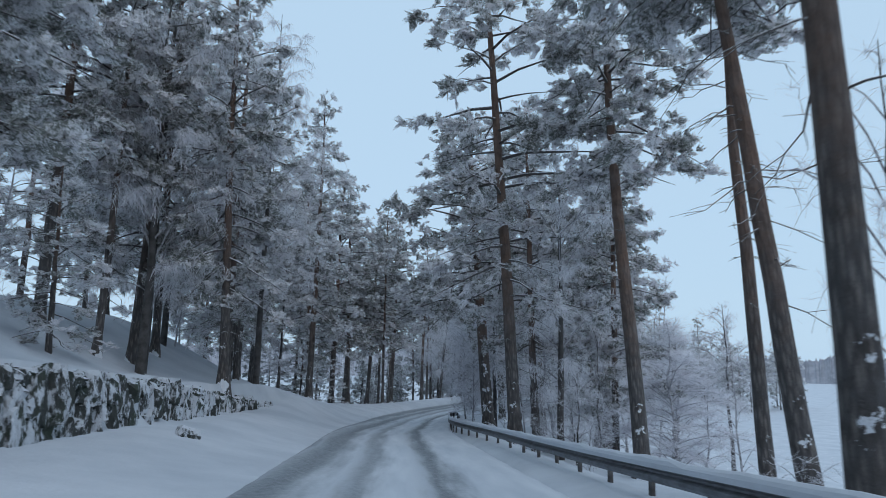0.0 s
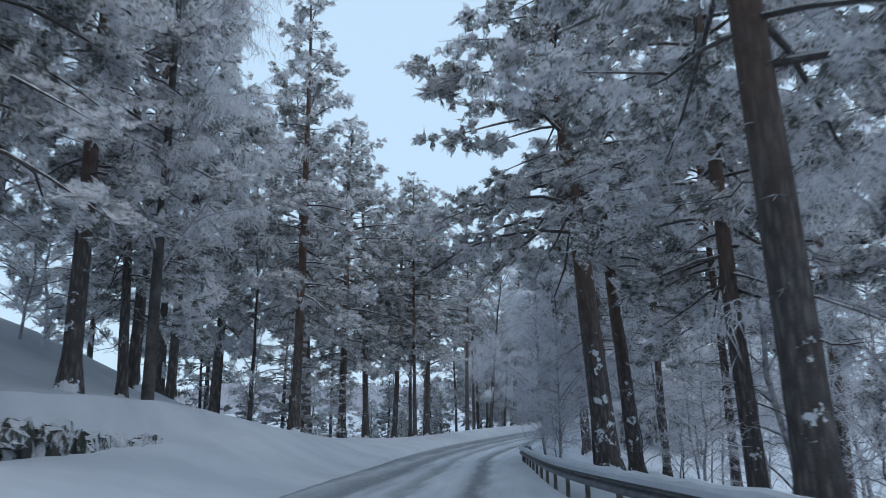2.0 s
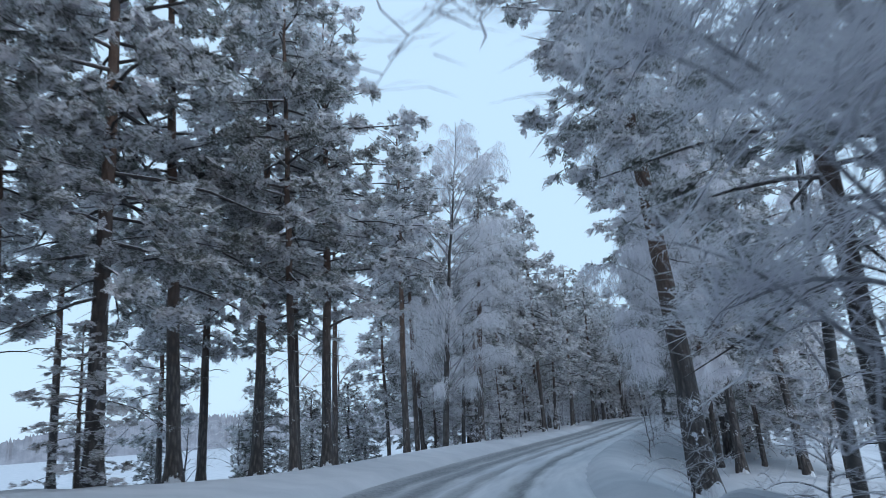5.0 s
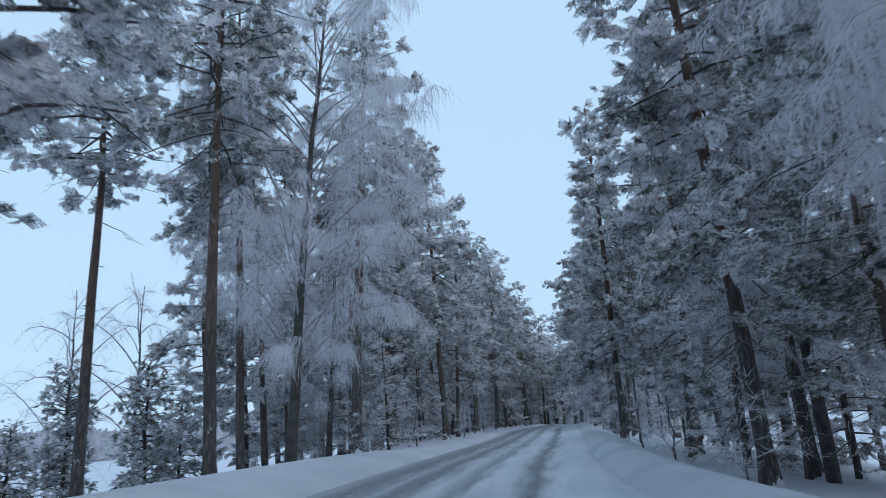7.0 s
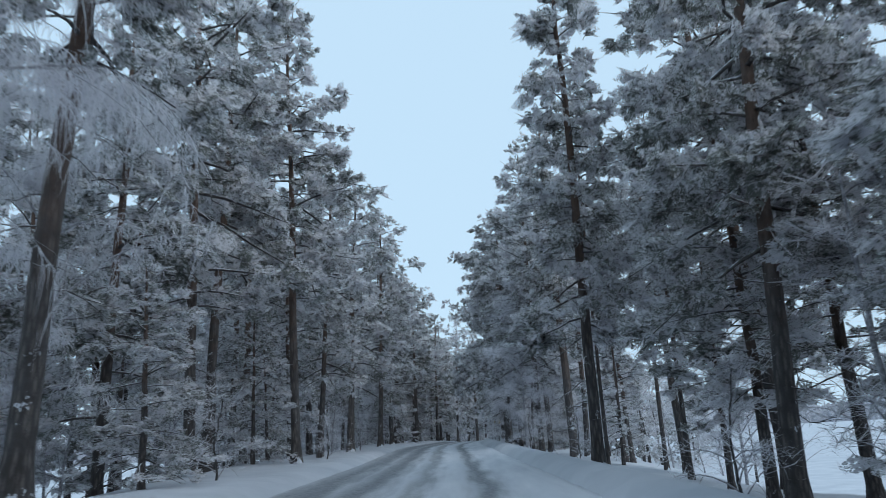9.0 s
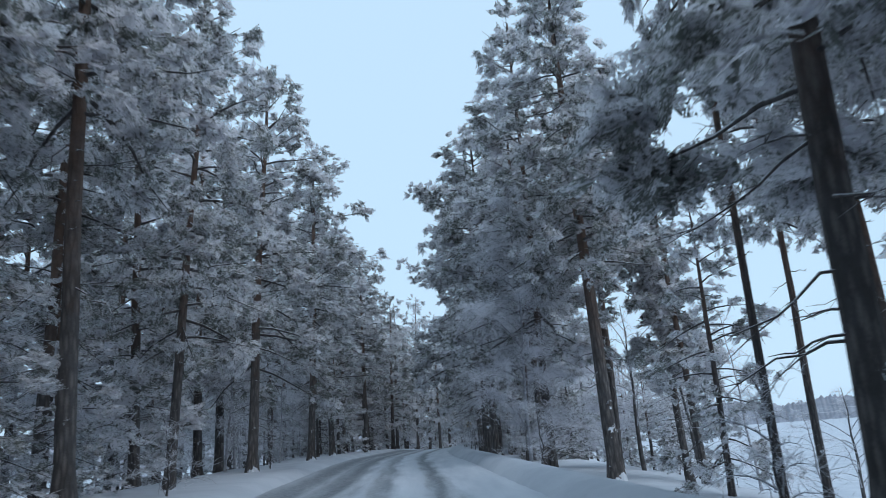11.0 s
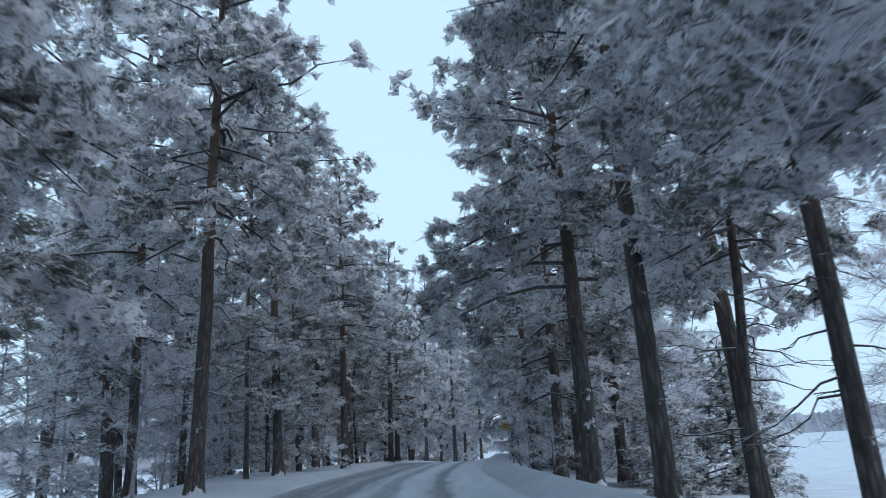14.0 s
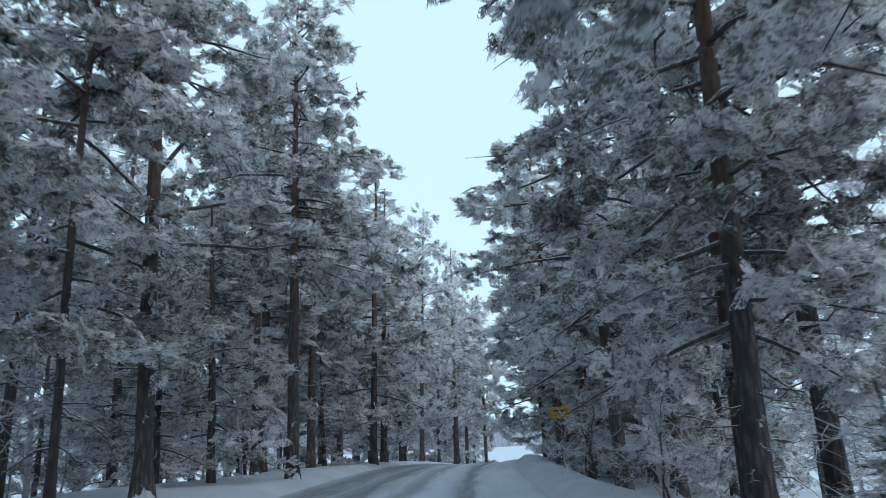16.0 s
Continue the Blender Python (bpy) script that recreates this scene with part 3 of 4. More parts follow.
kind("slim", "birch_tree", "slim young birch covered in fine white frost", "birch tree", 9.0, make_birch, seed=63, height=9.0, radius=0.06, base=0.08, spread=1.7, limbs=24, strands=1150, drop=0.52, width=0.011, lift=(30, 65), hang=0.15, subs=2, bark=HOAR_TWIG)
kind("frosty", "birch_tree", "young many-branched birch white with dense hoar frost", "birch tree", 9.0, make_birch, seed=66, height=9.0, radius=0.045, base=0.04, spread=2.0, limbs=52, strands=7600, drop=0.55, width=0.0085, lift=(30, 65), hang=0.15, subs=4, bark=HOAR_TWIG)
kind("bare", "bare_tree", "bare open tree with rimed twigs by the lake", "tree", 9.0, make_birch, seed=64, height=9.0, radius=0.11, base=0.2, spread=3.2, limbs=20, strands=1500, drop=0.5, width=0.007, lift=(35, 62), hang=0.1, subs=4)
kind("shrub", "shrub", "low frosted shrub of thin twigs in the snow", "shrub", 3.0, make_birch, seed=65, height=3.0, radius=0.025, base=0.03, spread=1.4, limbs=16, strands=600, drop=0.4, width=0.008, hang=0.1, subs=2)
kind("sapling", "spruce_sapling", "small frosted spruce growing at the wood's edge", "spruce", 4.0, make_pine, seed=71, height=4.0, radius=0.05, base=0.04, spread=1.15, shape="spire", limbs=84, tufts=620, size=0.2, blades=4, frost=0.75, under=0.45, sides=3, stubs=0)


def plant(key, x, y, height, wide=1.0, turn=None, lean=0.0, sink=0.1, group=""):
    """lean: degrees by which the tree hangs towards the road."""
    k = KINDS[key]
    z = float(ground_height([x], [y])[0]) - sink
    sz = height / k["height"]
    sx = wide * sz ** 0.6
    turn = random.uniform(0, 360) if turn is None else turn
    sv, lv, _ = (float(v[0]) for v in along(x, y))
    d = Vector((float(np.interp(sv, WAY_S, WAY_D[:, 0])), float(np.interp(sv, WAY_S, WAY_D[:, 1])), 0))
    tip = Matrix.Rotation(radians(-lean if lv > 0 else lean), 4, d)
    m = Matrix.Translation((x, y, z)) @ tip @ pose(0, 0, 0, 0, 0, turn)
    if k["first"] is None:
        ob = new(k["name"])
        for name, me in k["meshes"](**k["more"]).items():
            part(name, me, ob)
        tagged(ob, k["label"], k["category"], group)
        ob.matrix_basis = m @ Matrix.Diagonal((sx, sx, sz, 1))
        k["first"] = ob
        return ob
    f = k["first"].scale
    ob = copy_thing(k["first"], m @ Matrix.Diagonal((sx / f[0], sx / f[1], sz / f[2], 1)))
    return tagged(ob, group=group)


PLACED = []


def stand(*trees):
    """Plant trees given as kind, x, y, height, width and, for some, the lean."""
    for key, x, y, height, wide, *lean in trees:
        PLACED.append((x, y))
        plant(key, x, y, height, wide=wide, lean=lean[0] if lean else random.uniform(0.5, 3.0))


def hero(x, y, height, lean, radius, crown, spread, seed, label, made_by=make_pine, name="pine_tree", category="pine tree", **more):
    """A tree with a shape of its own. lean: degrees towards x and y; crown: metres from the ground to its lowest boughs."""
    PLACED.append((x, y))
    ob = new(name)
    for key, me in made_by(seed, height=height, radius=radius, base=crown / height, spread=spread, **more).items():
        part(key, me, ob)
    up = Vector((math.tan(radians(lean[0])), math.tan(radians(lean[1])), 1))
    ob.matrix_basis = Matrix.Translation((x, y, float(ground_height([x], [y])[0]) - 0.1)) @ Vector((0, 0, 1)).rotation_difference(up).to_matrix().to_4x4()
    return tagged(ob, label, category)


BARE, THICK, SLIM, FULL = "tall Scots pine with a high crown and long bare trunk", "thick Scots pine with snow stuck to its bark", "slender Scots pine with frosted needles standing in snow", "tall Scots pine with frosted boughs low on its trunk"
SHADED = "dense dark Scots pine, its frost cut to stand in for shade"
SNAG, POINTED = "slender pine with long dead branches on a bare trunk", "narrow pointed pine with snowy frosted boughs"
# the bend: between rail and lake
hero(4.75, 8.31, 21, (-1.8, 1.0), 0.25, 11.5, 3.0, 201, THICK, stubs=8)
hero(7.73, 15.63, 20, (-5.8, 3.8), 0.24, 12.6, 2.8, 202, SNAG, stubs=24, dead=3.6)
hero(8.31, 19.14, 20, (-2.0, 1.0), 0.19, 13.6, 2.8, 203, SNAG, stubs=22, dead=3.2)
hero(7.21, 26.84, 23, (-2.9, 4.5), 0.28, 11.9, 2.7, 204, BARE, stubs=5)
hero(3.18, 31.55, 25, (-3.8, -2.4), 0.27, 6.4, 4.0, 205, THICK, stubs=12)
hero(8.49, 36.53, 21, (0.8, 2.2), 0.16, 3.0, 2.7, 206, FULL, shape="oval", tufts=1150)
hero(5.00, 38.91, 19, (-2.2, 0.5), 0.21, 5.4, 3.0, 207, FULL)
hero(3.05, 46.20, 21, (-4.7, 1.2), 0.38, 8.6, 4.2, 208, "thick leaning Scots pine with wide boughs and snowy bark", tufts=2100, size=0.38, limbs=80, arms=((9.8, 168, 5.2, 18, 0.42), (8.8, 158, 5.0, 12, 0.36), (8.2, 186, 5.2, 14, 0.42), (9.2, 200, 4.8, 16, 0.4), (9.4, 20, 3.8, 24, 0.2), (9.0, -20, 3.8, 24, 0.2)))
hero(5.38, 53.66, 21, (-4.5, -1.1), 0.31, 8.6, 4.0, 209, "leaning Scots pine with wide boughs over the road", tufts=1500, size=0.38)
hero(8.0, 49.6, 18, (-1.0, 0.5), 0.15, 6.2, 3.2, 260, FULL, tufts=800)
hero(14.2, 36.6, 9.5, (0.8, -0.8), 0.12, 4.0, 2.6, 210, "bare open tree with rimed twigs by the lake", make_birch, "bare_tree", "tree", limbs=22, strands=1900, drop=0.5, width=0.007, lift=(30, 62), hang=0.1, subs=5)
# the bend: hillside
# frost share lowered on these three, so their colour stands in for shade
hero(-10.8, 14.2, 22, (-1.0, 0.5), 0.22, 4.6, 3.6, 261, SHADED, frost=0.55, under=0.3)
hero(-12.6, 17.5, 22, (0.5, -0.5), 0.2, 4.8, 3.0, 262, SHADED, frost=0.6, under=0.35)
hero(-15.5, 20.5, 23, (0.8, 0.6), 0.2, 5.5, 3.4, 263, SHADED, frost=0.6, under=0.35)
hero(-9.94, 34.26, 22, (-1.2, -1.0), 0.21, 4.5, 3.0, 211, FULL)
hero(-11.98, 41.39, 22, (0.4, -0.4), 0.25, 5.5, 3.2, 212, THICK)
hero(-15.37, 39.89, 22, (1.1, -2.6), 0.2, 5.0, 3.0, 213, FULL)
hero(-10.73, 43.36, 24, (-0.7, 1.0), 0.19, 3.5, 4.8, 214, "weeping birch white with long hanging hoar frost", make_birch, "birch_tree", "birch tree", limbs=54, strands=17000, drop=0.55, width=0.008, hang=0.8)
hero(-12.4, 45.2, 17, (-0.8, -0.3), 0.15, 4.0, 2.2, 215, SLIM, tufts=600)
hero(-10.62, 60.36, 26, (0.5, 0.5), 0.24, 6.0, 3.9, 216, POINTED, shape="oval", limbs=84, tufts=1250)
hero(-12.12, 69.22, 24, (-2.2, -0.6), 0.22, 7.8, 3.2, 217, BARE)
hero(-12.96, 73.46, 23, (-1.5, -0.5), 0.18, 7.5, 3.0, 218, BARE)
hero(-9.68, 78.16, 24.5, (-0.7, -0.2), 0.22, 6.5, 4.6, 219, POINTED, shape="oval", limbs=76, tufts=1150)
# left of the straight
hero(-8.20, 83.41, 22.5, (2.7, 1.7), 0.21, 7.6, 3.3, 221, THICK)
hero(-6.22, 80.52, 21.5, (-0.2, -0.3), 0.14, 6.8, 3.0, 222, SLIM)
hero(-7.31, 88.15, 21, (0.1, 0.0), 0.14, 6.5, 2.8, 223, SLIM)
hero(-5.61, 85.08, 22, (1.1, 2.2), 0.2, 7.8, 3.8, 224, "tall Scots pine with long arched limbs", arms=((5.9, -6, 3.0, 30, 0.44), (8.3, 6, 3.6, 12, 0.16)))
hero(-6.95, 99.89, 19, (2.0, 1.3), 0.19, 11.8, 2.7, 225, BARE, tufts=560)
hero(-2.48, 96.82, 21, (1.0, -0.9), 0.19, 10.6, 3.3, 226, BARE, tufts=640)
hero(-1.88, 101.07, 20, (0.1, -2.5), 0.15, 9.5, 2.5, 227, BARE, tufts=600)
hero(-4.02, 109.98, 17, (-0.8, 0.1), 0.13, 3.0, 1.5, 228, SLIM, tufts=420)
hero(-0.16, 100.34, 22.5, (4.6, -0.5), 0.20, 2.4, 4.8, 229, "large weeping birch with dark limbs and dense hoar frost", make_birch, "birch_tree", "birch tree", limbs=70, strands=27000, drop=0.85, width=0.007, lift=(46, 66), hang=0.95, even=0.8, subs=6)
hero(2.54, 105.72, 22, (3.5, -0.6), 0.23, 8.5, 3.0, 230, BARE)
hero(10.0, 123.4, 22, (-0.8, 0.4), 0.18, 8.2, 4.0, 231, FULL, shape="oval", limbs=78, tufts=1350, size=0.40)
hero(5.56, 116.9, 22, (0.2, -0.5), 0.18, 5.5, 3.2, 232, FULL)
hero(15.88, 139.12, 19.5, (2.6, 3.1), 0.2, 4.2, 4.4, 233, FULL, shape="oval", limbs=78, tufts=1100)
hero(21.35, 152.21, 20, (2.3, -1.9), 0.2, 7.2, 4.4, 234, THICK, shape="oval", limbs=78, tufts=1350, size=0.40, under=0.75)
hero(19.75, 156.88, 21, (0.0, 0.0), 0.16, 5.0, 3.0, 235, FULL, frost=0.98, under=0.82)
hero(25.67, 163.74, 20.5, (-0.9, 1.6), 0.2, 9.6, 3.4, 236, "tall Scots pine with crooked bare limbs below its crown", arms=((7.7, 25, 2.6, 58, 0.3), (6.6, 10, 3.4, 26, 0.24), (5.9, 0, 3.4, 4, 0.05)))
hero(24.0, 161.6, 21, (0.0, 0.0), 0.075, 3.0, 2.5, 239, FULL, tufts=1250, size=0.40, frost=0.98, under=0.85)
hero(30.29, 169.97, 17.5, (-0.4, -0.8), 0.18, 7.0, 4.0, 237, FULL, shape="oval", limbs=78)
hero(30.12, 176.48, 19, (0.1, 0.0), 0.14, 8.0, 2.8, 238, SLIM)
# right of the straight
hero(6.18, 74.45, 21, (-2.6, 2.9), 0.32, 11.0, 3.0, 241, "thick leaning Scots pine with a high frosted crown", stubs=12)
hero(14.07, 84.18, 20, (-3.6, 4.6), 0.16, 5.0, 3.0, 242, FULL)
hero(11.53, 90.31, 21, (-4.1, -3.1), 0.2, 5.4, 2.5, 243, FULL, tufts=1350, size=0.40)
hero(14.20, 92.20, 20, (-1.4, 0.4), 0.19, 4.4, 3.4, 244, THICK, tufts=1350, size=0.40)
hero(17.78, 112.31, 20, (-0.3, -0.7), 0.18, 4.6, 2.4, 245, "narrow pointed pine with snowy boughs above a bare trunk", shape="spire", limbs=64, tufts=950)
hero(16.8, 103.3, 20.5, (3.5, 0.6), 0.2, 5.4, 3.3, 246, FULL, tufts=1350, size=0.40)
hero(20.9, 107.6, 20, (-2.6, 3.6), 0.2, 5.5, 3.0, 247, FULL)
hero(19.94, 101.15, 20, (1.9, -1.9), 0.14, 5.0, 2.8, 248, SLIM)
hero(26.23, 132.66, 20, (0.2, 0.7), 0.15, 4.8, 3.9, 249, FULL, shape="oval", limbs=78, tufts=1350, size=0.40)
hero(26.20, 128.62, 20, (-1.5, 0.6), 0.24, 7.2, 3.1, 250, THICK, shape="oval", limbs=78)
hero(29.78, 133.43, 18.5, (2.1, 0.5), 0.17, 9.0, 2.3, 251, BARE, stubs=14)
hero(28.01, 140.97, 18, (1.7, 2.7), 0.17, 9.0, 2.8, 252, THICK)
hero(32.59, 143.54, 20, (1.5, 4.7), 0.21, 5.2, 3.3, 253, THICK)
hero(28.9, 137.8, 18.5, (0.7, 2.2), 0.15, 6.0, 2.6, 254, SLIM)
hero(29.61, 140.75, 14, (1.7, -1.4), 0.09, 5.0, 2.0, 255, SLIM, tufts=450)
hero(31.06, 147.83, 17.5, (0.4, 2.8), 0.25, 6.8, 3.6, 256, "leaning Scots pine with long hanging boughs", tufts=1700, size=0.38, arms=((6.4, 166, 4.4, 8, 0.42), (7.0, 150, 4.4, 6, 0.46), (5.7, 174, 4.4, 4, 0.40), (7.8, 160, 4.2, 4, 0.42), (8.0, 0, 3.4, 6, 0.1), (5.9, -14, 4.0, 0, 0.18)))
hero(24.9, 132.0, 11.5, (0.0, 0.0), 0.06, 0.6, 2.2, 258, "young many-branched birch white with dense hoar frost", make_birch, "birch_tree", "birch tree", limbs=62, strands=17000, drop=0.5, width=0.0075, lift=(24, 62), hang=0.2, subs=6, bark=HOAR_TWIG)
hero(7.2, 78.7, 17, (-1.0, 0.0), 0.075, 2.4, 2.9, 259, "weeping birch white with long hanging hoar frost", make_birch, "birch_tree", "birch tree", limbs=58, strands=19000, drop=0.6, width=0.008, lift=(44, 66), hang=0.9, subs=6)
hero(33.92, 154.13, 20, (0.3, -0.9), 0.19, 3.0, 3.4, 257, FULL, tufts=1350, size=0.40, frost=0.96, under=0.75)


random.seed(4)
# left of the first bend, on the hillside
stand(("pine0", -16.4, 30.0, 23, 1.1), ("pine1", -14.6, 31.5, 22, 0.8), ("birch", -13.0, 32.2, 21, 1.1),
      ("birch2", -13.2, 33.0, 20, 1.1), ("far", -14.1, 49.4, 22, 1.0),
      ("far2", -15.1, 55.3, 21, 1.0),
      ("pine4", -16.3, 84.0, 18, 0.9), ("far2", -15.7, 94.5, 15, 1.0),
      ("far2", -15.6, 62.0, 20, 1.0), ("far2", -17.0, 66.5, 20, 1.0), ("birch2", -13.4, 61.6, 12, 1.0), ("pine0", -11.2, 86.5, 20, 1.0), ("low", -13.2, 67.6, 9, 1.0))
stand(("pine2", -10.9, 75.0, 24, 1.2),
      ("birch2", -16.5, 44.0, 18, 1.1), ("birch2", -15.5, 38.5, 20, 1.1), ("pine2", -14.4, 34.6, 22, 1.0),)
# left of the straight
stand(("birch2", 1.6, 111.5, 16.6, 1.0),
      ("pine1", 6.3, 122.3, 21.9, 1.0), ("far2", 2.9, 124.4, 21.7, 1.0),
      ("far", 10.4, 146.9, 21.7, 1.0))
stand(("far2", 18.8, 167.2, 20.7, 1.0),
      ("far", 30.9, 179.6, 21.2, 1.0), ("far2", 30.7, 184.0, 20.7, 1.0),
      ("far2", 33.3, 180.4, 19.9, 0.93), ("far", 37.0, 182.5, 16.4, 1.01), ("far2", 38.7, 186.0, 16.4, 1.01), ("pine2", 12.2, 130.0, 17.4, 0.8),
      ("pine3", 8.6, 133.0, 20.7, 1.0))
# right of the first bend, between rail and lake
stand(("birch2", 5.2, 32.5, 16, 1.0),
      ("frosty", 2.4, 55.8, 9.0, 1.1, 0.0), ("slim", 6.0, 39.0, 10, 1.2), ("frosty", 2.0, 58.4, 10, 1.2),
      ("birch2", 4.2, 57.0, 13, 1.2), ("pine1", 8.1, 60.3, 20, 1.0))
stand(("frosty", 10.1, 32.1, 7, 1.7, 0.0), ("frosty", 11.4, 36.5, 8, 1.6, 0.0), ("bare", 9.4, 15.4, 11, 0.7, 0.0),
      ("pine2", 6.4, 66.0, 21, 1.1), ("birch", 8.8, 71.5, 17, 1.1), ("pine2", 10.2, 81.5, 17, 1.0))
# right of the straight
stand(("pine4", 20.65, 116.4, 16.5, 0.42, 0.0), ("pine3", 26.0, 120.2, 15, 0.6, 0.0), ("far2", 23.5, 110.5, 19, 1.0, 0.0), ("pine1", 21.9, 113.2, 14.0, 0.60, 0.0), ("pine3", 24.4, 116.6, 13.9, 1.01), ("low", 25.2, 122.4, 8, 0.8, 0.0))
stand(("spire2", 30.0, 129.5, 15, 0.8), ("spire2", 29.6, 128.2, 13.2, 0.86),
      ("pine2", 38.1, 156.3, 20.0, 1.15, 0.5), ("pine2", 37.6, 162.5, 17.7, 0.99, 0.5), ("pine0", 36.5, 157.0, 15, 1.0, 0.0), ("pine1", 41.0, 171.0, 13.4, 1.2), ("far", 47.7, 183.4, 16.4, 1.13),
      ("far2", 52.5, 206.9, 20, 1.0), ("far", 50.9, 188.2, 14.8, 1.02))
stand(("pine1", 10.4, 46.5, 19, 1.0, 0.0), ("pine1", 11.5, 52.5, 19, 1.1, 0.0), ("far2", 13.1, 63.1, 18, 1.0),
      ("weeping", 14.2, 91.5, 19, 1.1, 0.5), ("frosty", 26.2, 115.5, 9, 1.2), ("sapling", -7.2, 112.6, 7.0, 1.2),
      ("sapling", -9.8, 92.4, 6.0, 1.1), ("sapling", -9.4, 107.1, 6.0, 1.1), ("bare", -12.5, 118.9, 14, 1.1))
stand(("bare", -8.4, 115.4, 12.5, 1.0), ("sapling", -6.4, 117.7, 6.0, 1.2), ("sapling", 37.8, 153.8, 3.6, 1.5), ("sapling", 35.0, 149.5, 3.2, 1.2),
      ("bare", 32.9, 135.9, 8, 1.0), ("bare", 35.7, 135.4, 8, 1.0), ("bare", 40.0, 140.0, 8, 1.0), ("frosty", 33.5, 139.5, 7, 1.3, 0.0),
      ("birch2", 41.5, 153.5, 12, 1.0), ("sapling", 38.5, 150.5, 5, 1.4), ("frosty", 40.8, 156.7, 9, 1.4))


# ---- the wood behind: stretches of the plan with their own mixture and spacing ----
def thicket(count, s_from, s_to, lat_from, lat_to, mixture, low, high, gap, seed, group):
    r = random.Random(seed)
    made = tries = 0
    while made < count and tries < count * 40:
        tries += 1
        sv, lv = r.uniform(s_from, s_to), r.uniform(lat_from, lat_to)
        x, y, _ = (float(v) for v in on_way(sv, lv))
        if min((x - a) ** 2 + (y - b) ** 2 for a, b in PLACED) < gap ** 2:
            continue
        ls = float(along(x, y)[1][0])
        if -5.6 < ls < 4.2:
            continue
        PLACED.append((x, y))
        plant(r.choice(mixture), x, y, r.uniform(low, high), wide=r.uniform(0.85, 1.15), turn=r.uniform(0, 360), lean=r.uniform(-1.5, 2.5), group=group)
        made += 1


HILL, WOOD, SHORE, YOUNG = "trees on the hillside", "trees of the roadside wood", "trees along the lake shore", "young trees under the pines"
thicket(11, 8, 74, -28, -15.0, ["far2", "far2", "far", "far2"], 17, 22, 2.6, 1, HILL)
thicket(9, 18, 74, -20, -10.0, ["low", "slim", "low"], 4, 8, 1.6, 2, YOUNG)
thicket(7, 76, 104, -26, -13, ["sapling", "bare", "sapling"], 3, 6, 3.0, 3, YOUNG)
thicket(34, 106, 205, -20, -9.0, ["far", "far2", "far2"], 15, 20, 2.4, 4, WOOD)
thicket(44, 106, 190, -15, -6.6, ["low", "slim", "slim", "slim"], 4, 10, 1.5, 5, YOUNG)
thicket(18, 190, 235, -16, -5.6, ["far", "far2"], 17, 21, 2.0, 6, WOOD)
thicket(26, 162, 235, 6.5, 13, ["far", "far2", "low"], 12, 19, 2.4, 7, WOOD)
thicket(20, 84, 116, 7, 13, ["low", "far2", "slim", "far2"], 7, 12, 1.9, 8, SHORE)
thicket(8, 46, 68, 6.5, 16, ["slim", "birch2", "slim"], 6, 10, 2.2, 9, SHORE)
thicket(8, 132, 152, 9, 22, ["bare", "slim", "sapling", "low"], 4, 8, 2.0, 10, SHORE)
thicket(16, 176, 200, 5.0, 11, ["low", "far2", "low"], 7, 13, 1.6, 13, WOOD)
thicket(9, 30, 64, 6.0, 11, ["shrub", "slim", "shrub"], 2.5, 5, 1.0, 11, YOUNG)
thicket(10, 44, 60, 9.0, 16, ["birch2", "slim", "birch2"], 9, 14, 2.2, 14, SHORE)
thicket(6, 30, 44, 8.0, 14, ["slim", "shrub", "slim"], 4, 8, 1.8, 18, SHORE)
thicket(14, 116, 158, -15, -8.0, ["low", "low", "slim"], 6, 11, 1.7, 15, YOUNG)
# wood continued out of view behind the start, added to shade the near snow
thicket(16, -36, 8, -20, -10.0, ["far", "far2", "far2"], 19, 23, 2.6, 16, HILL)
thicket(9, -36, 0, 6.5, 15, ["far", "far2"], 17, 21, 3.0, 17, SHORE)
thicket(26, 200, 260, -30, 30, ["far", "far2", "low"], 14, 22, 2.5, 12, WOOD)


# bare saplings and frosted shrubs along the verges
random.seed(9)
for sv, lv, height in [(156, 3.9, 1.6), (161, 3.5, 1.6), (163, 4.0, 2.2), (168, 3.7, 1.9), (172, 4.1, 2.5), (143, -6.2, 2.2), (128, -6.0, 2.0), (112, -6.3, 2.4),
                       (101, -6.4, 1.4), (104, 4.4, 2.2), (96, 4.6, 2.4), (88, 4.6, 2.0), (118, 4.2, 1.8), (134, 4.3, 2.0), (62, 4.2, 1.6), (70, 4.4, 2.0), (30, 5.4, 1.6), (24, 6.0, 1.8), (12, 6.2, 1.5)]:
    px, py, _ = (float(v) for v in on_way(sv, lv))
    plant("shrub", px, py, height, wide=random.uniform(0.8, 1.2), lean=0.0, group="shrubs along the verge")


# ---- rock face beside the first bend ----
def make_rock(seed):
    r = np.random.default_rng(seed)
    bm = bmesh.new()
    bmesh.ops.create_cube(bm, size=1.0)
    bmesh.ops.subdivide_edges(bm, edges=bm.edges[:], cuts=2, use_grid_fill=True)
    for v in bm.verts:
        d = v.co.length
        v.co *= 1 - 0.16 * max(0.0, d - 0.5) / 0.36
        v.co += Vector(r.normal(0, 0.06, 3))
    me = bpy.data.meshes.new("rock")
    bm.to_mesh(me)
    bm.free()
    me.materials.append(ROCK)
    return me


